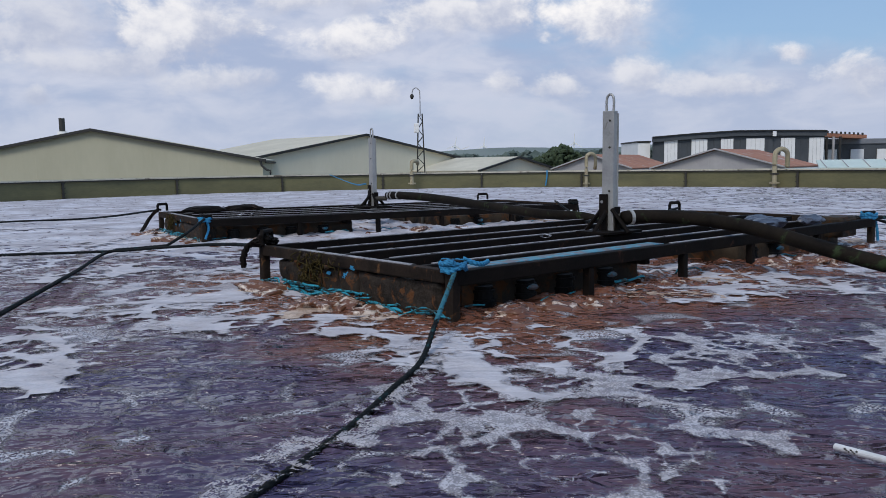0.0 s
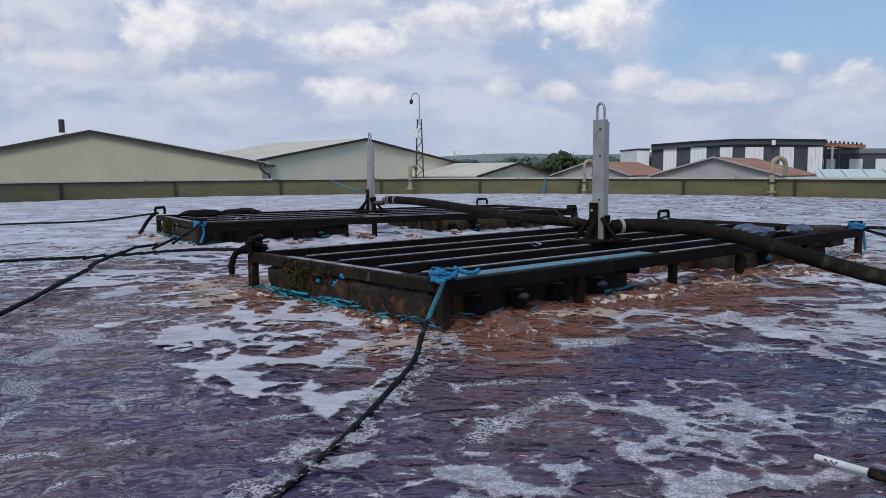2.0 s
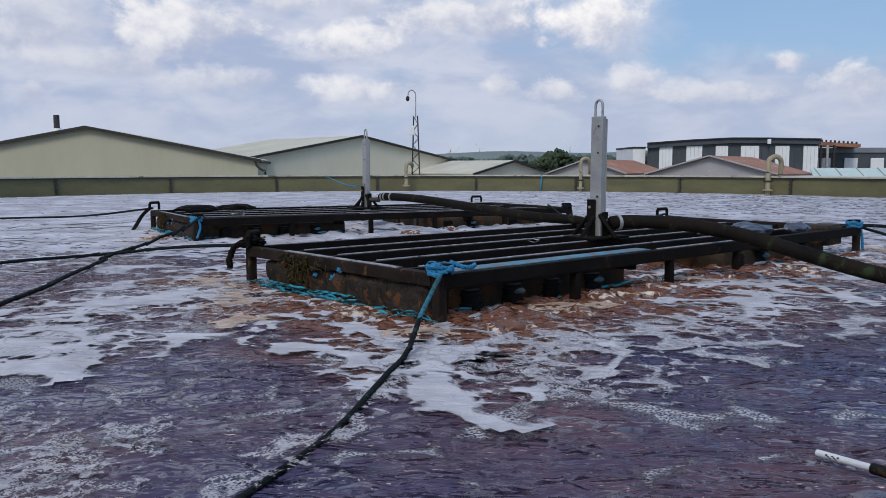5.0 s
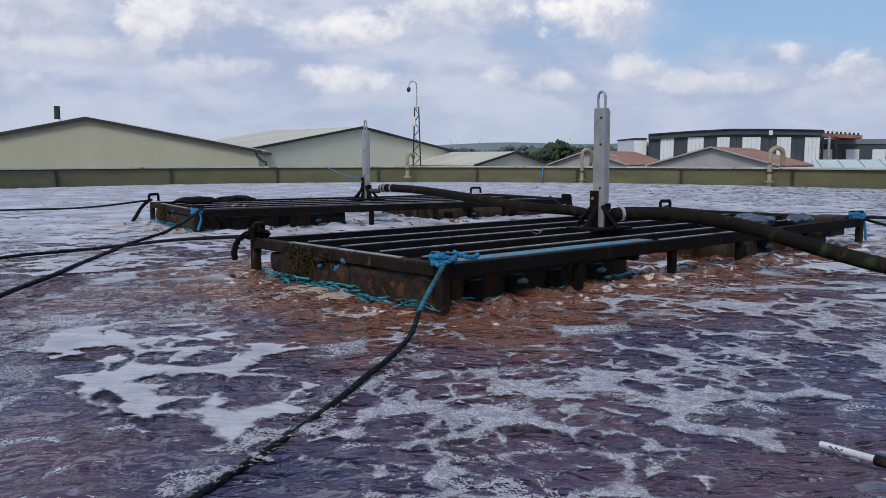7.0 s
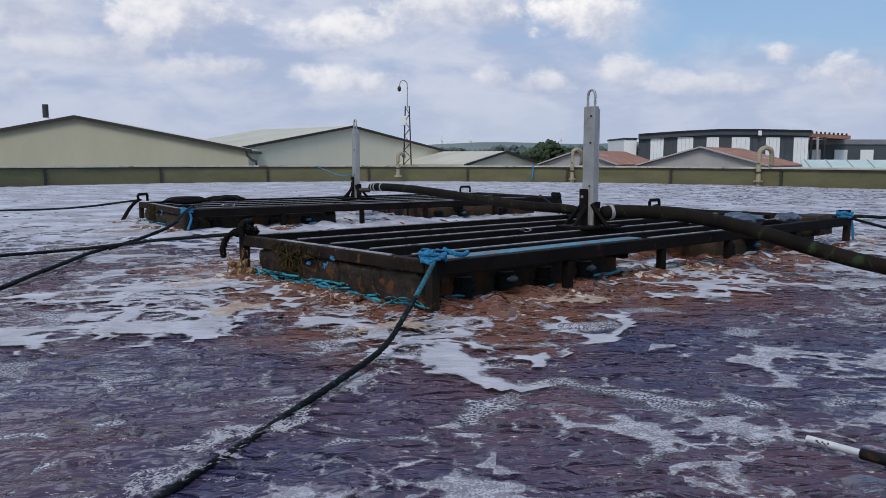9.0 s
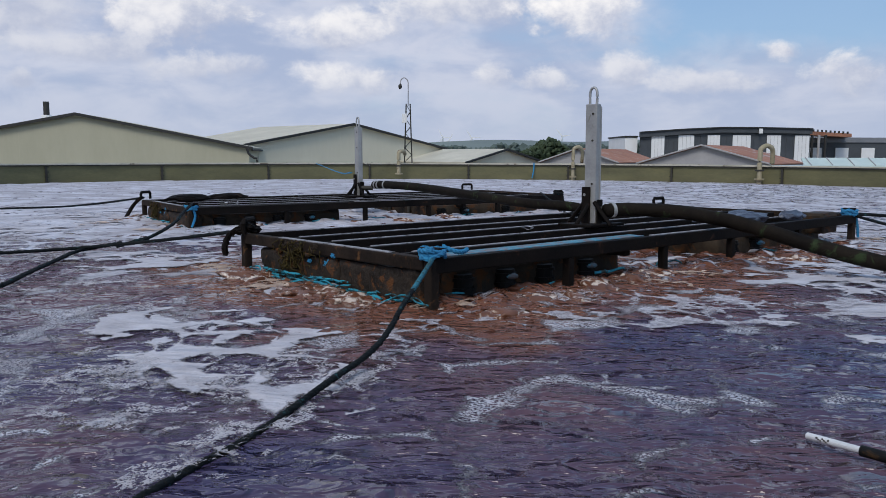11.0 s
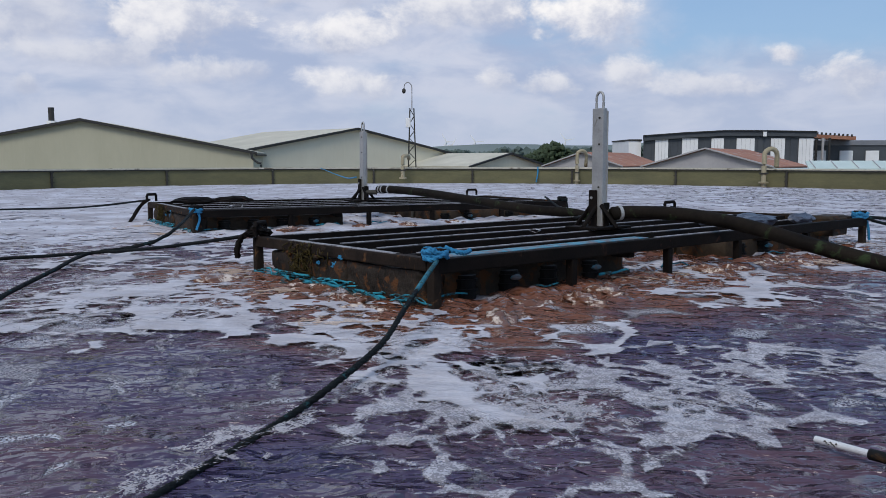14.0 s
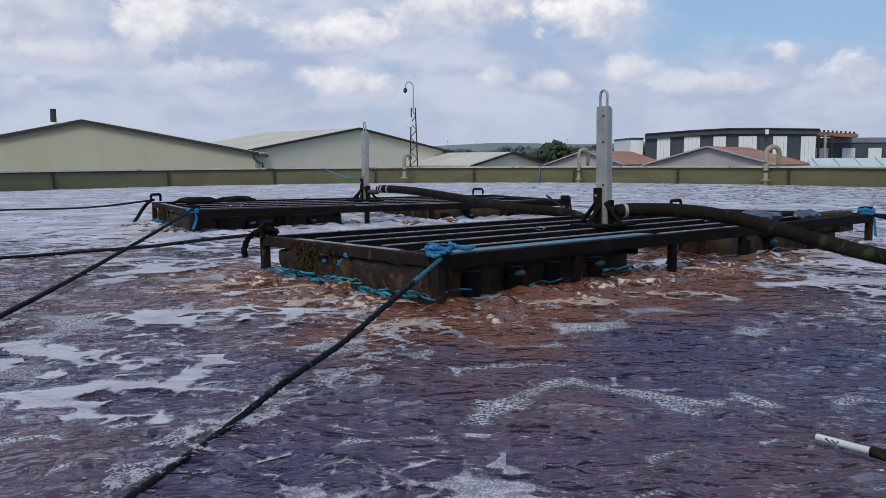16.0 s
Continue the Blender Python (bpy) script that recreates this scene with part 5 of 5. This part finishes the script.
def foam_along_rope():
    """Foam caught along the rope that lies on the water."""
    for n, k in enumerate((9, 13, 17, 21, 25, 28)):
        me = foam_sheet(*((0.95, 0.5) if n == 0 else (0.75, 0.20 + 0.03 * n)), 60 + n, 0.62, 0.025)
        me.materials.append(M_BUBBLES if n else M_WEB)
        ob = tagged(new("foam_streak", me), "streak of foam caught along the mooring rope", "foam", "foam along the rope", "stuff")
        rows = []
        for t, m in ROPES[k][1]:
            d = m.to_3x3() @ Vector((1, 0, 0))
            rows.append((t, pose(m.translation.x, m.translation.y, 0.014, 0, 0, math.degrees(math.atan2(d.y, d.x)))))
        STREAKS.append((ob, rows))


foam_field()
foam_along_rope()
spout = splash()


# ------------------------------------------------------------------ what moves
def motions():
    near_rows = [(t, pose(x, y, z, rx, ry, rz)) for t, x, y, z, rx, ry, rz in (
        (0, 1.452, 7.124, 0.009, 0.16, 0.14, 41.01),
        (0.5, 1.442, 7.125, -0.001, 0.00, 0.13, 41.11),
        (1, 1.436, 7.114, -0.003, -0.21, 0.05, 41.46),
        (1.5, 1.424, 7.096, 0.000, -0.00, 0.00, 41.70),
        (2, 1.413, 7.103, 0.006, 0.06, -0.01, 41.78),
        (2.5, 1.425, 7.134, 0.000, -0.52, 0.01, 41.46),
        (3, 1.425, 7.135, 0.001, -0.23, -0.05, 41.39),
        (3.5, 1.419, 7.120, 0.001, -0.10, 0.03, 41.51),
        (4, 1.415, 7.121, 0.001, 0.05, 0.07, 41.60),
        (6.5, 1.435, 7.154, 0.002, -0.10, 0.20, 41.13),
        (7, 1.436, 7.162, -0.001, -0.25, 0.13, 41.23),
        (7.5, 1.432, 7.167, -0.002, -0.17, 0.25, 41.16),
        (8, 1.435, 7.145, -0.001, -0.10, 0.14, 41.16),
        (8.5, 1.430, 7.136, 0.001, -0.12, 0.20, 41.24),
        (9, 1.430, 7.147, -0.000, -0.22, 0.19, 41.29),
        (11.5, 1.446, 7.131, -0.001, -0.43, 0.15, 40.60),
        (12, 1.449, 7.145, -0.000, -0.41, 0.22, 40.36),
        (12.5, 1.458, 7.161, 0.012, -0.55, 0.19, 40.13),
        (13, 1.457, 7.169, 0.002, -0.41, 0.20, 40.08),
        (13.5, 1.468, 7.192, 0.000, -0.50, 0.16, 39.79),
        (14, 1.480, 7.196, 0.002, -0.60, 0.23, 39.61),
        (14.5, 1.496, 7.197, 0.004, -0.77, 0.36, 39.43),
        (15, 1.491, 7.215, -0.001, -0.82, 0.28, 39.26),
        (15.5, 1.497, 7.215, -0.005, -1.05, 0.32, 39.23),
        (16, 1.520, 7.231, 0.007, -1.01, 0.25, 39.10),
    )]
    far_rows = [(t, pose(x, y, z, rx, ry, rz)) for t, x, y, z, rx, ry, rz in (
        (0, -0.968, 11.842, -0.012, 0.12, 0.33, 31.78),
        (0.5, -0.958, 11.833, -0.007, 0.17, 0.37, 31.72),
        (1, -0.947, 11.802, -0.004, -0.02, 0.01, 31.84),
        (1.5, -0.950, 11.800, 0.000, 0.00, -0.00, 31.50),
        (2, -0.947, 11.814, -0.002, -0.01, 0.01, 31.22),
        (2.5, -0.958, 11.828, 0.000, 0.07, 0.11, 30.58),
        (3, -0.960, 11.824, -0.006, -0.10, -0.11, 31.05),
        (3.5, -0.960, 11.815, -0.007, -0.10, -0.09, 31.55),
        (4, -0.961, 11.828, -0.007, -0.00, 0.08, 31.37),
        (6.5, -0.966, 11.813, -0.010, 0.08, 0.25, 32.52),
        (7, -0.982, 11.814, -0.009, 0.02, 0.13, 32.22),
        (7.5, -0.978, 11.808, -0.013, -0.03, 0.09, 32.73),
        (8, -0.964, 11.795, -0.016, -0.17, -0.12, 33.14),
        (8.5, -0.974, 11.801, -0.014, -0.10, -0.02, 32.82),
        (9, -0.986, 11.817, -0.016, -0.16, -0.09, 32.45),
        (11.5, -0.955, 11.817, -0.019, -0.22, -0.16, 32.69),
        (12, -0.973, 11.846, -0.018, -0.08, 0.06, 31.90),
        (12.5, -0.977, 11.840, -0.020, -0.05, 0.15, 32.46),
        (13, -0.977, 11.846, -0.021, -0.03, 0.19, 32.41),
        (13.5, -0.976, 11.847, -0.018, 0.07, 0.32, 32.31),
        (14, -0.970, 11.853, -0.018, 0.16, 0.47, 32.30),
        (14.5, -0.968, 11.862, -0.012, 0.29, 0.64, 31.67),
        (15, -0.986, 11.880, -0.012, 0.19, 0.47, 30.75),
        (15.5, -0.995, 11.917, -0.025, 0.00, 0.28, 30.43),
        (16, -0.975, 11.917, -0.019, 0.17, 0.50, 30.14),
    )]
    walk(near_raft, near_rows)
    walk(far_raft, far_rows)
    back = RAFT_REST["near"].inverted()
    for ob in (near_hose, right_line, ring_line):
        walk(ob, [(t, m @ back) for t, m in near_rows])
    back = RAFT_REST["far"].inverted()
    for ob in (far_hose, far_line):
        walk(ob, [(t, m @ back) for t, m in far_rows])
    for seg, rows in ROPES + STREAKS:
        walk(seg, rows)
    for rotor, x, y, z, phase in ROTORS:
        walk(rotor, [(t, pose(x, y, z, 0, phase + 40 * t, 0)) for t in range(17)])
    for ob, start, way, reach, speed, phase, turn, lift in DRIFT:
        out = reach / speed
        period = out + 1.2
        rows, t = [], -phase * period
        while t < 16.0:
            for part_t, far, z in ((0.0, 0.0, -0.07), (0.35, 0.02, lift), (out * 0.33, 0.30, lift), (out * 0.66, 0.64, lift), (out - 0.3, 0.95, lift), (out + 0.1, 1.0, -0.07), (out + 0.6, 0.5, -0.12)):
                rows.append((t + part_t, start + way * (reach * far) + Vector((0, 0, z)), turn + 18 * far))
            t += period
        keyed = []
        for t in [k * 0.5 for k in range(33)]:
            for (t0, p0, a0), (t1, p1, a1) in zip(rows, rows[1:]):
                if t0 <= t <= t1:
                    f = (t - t0) / max(t1 - t0, 1e-6)
                    p = p0.lerp(p1, f)
                    keyed.append((t, pose(p.x, p.y, p.z, 0, 0, a0 + (a1 - a0) * f)))
                    break
        walk(ob, keyed)
    for ob, x, y, turn, period, phase, size in BOBS:
        rows = []
        for k in range(41):
            t = k * 0.4
            s = math.sin(2 * math.pi * (t / (period * 2.1) + phase)) * 0.7 + 0.3 * math.sin(5.1 * t + 9 * phase)
            rows.append((t, pose(x + 0.02 * s, y - 0.015 * s, -0.040 + 0.05 * size * s, 10 * s, 8 * s, turn)))
        walk(ob, rows)
    hide, spots = -0.4, {1.2: (-1.10, 5.55, -0.12), 2.8: (-1.02, 5.46, -0.03), 6.4: (-1.03, 5.48, -0.04), 8.8: (-1.38, 5.85, -0.02), 12.2: (-1.02, 5.46, 0.05)}
    rows = [(0, pose(-1.15, 5.75, hide))]
    for t, (x, y, z) in spots.items():
        rows += [(t - 0.6, pose(x, y, hide)), (t - 0.3, pose(x, y, z - 0.1)), (t, pose(x, y, z)), (t + 0.3, pose(x, y, z - 0.16)), (t + 0.6, pose(x, y, hide))]
    rows.append((16, pose(-1.0, 5.7, hide)))
    walk(spout, rows)


motions()
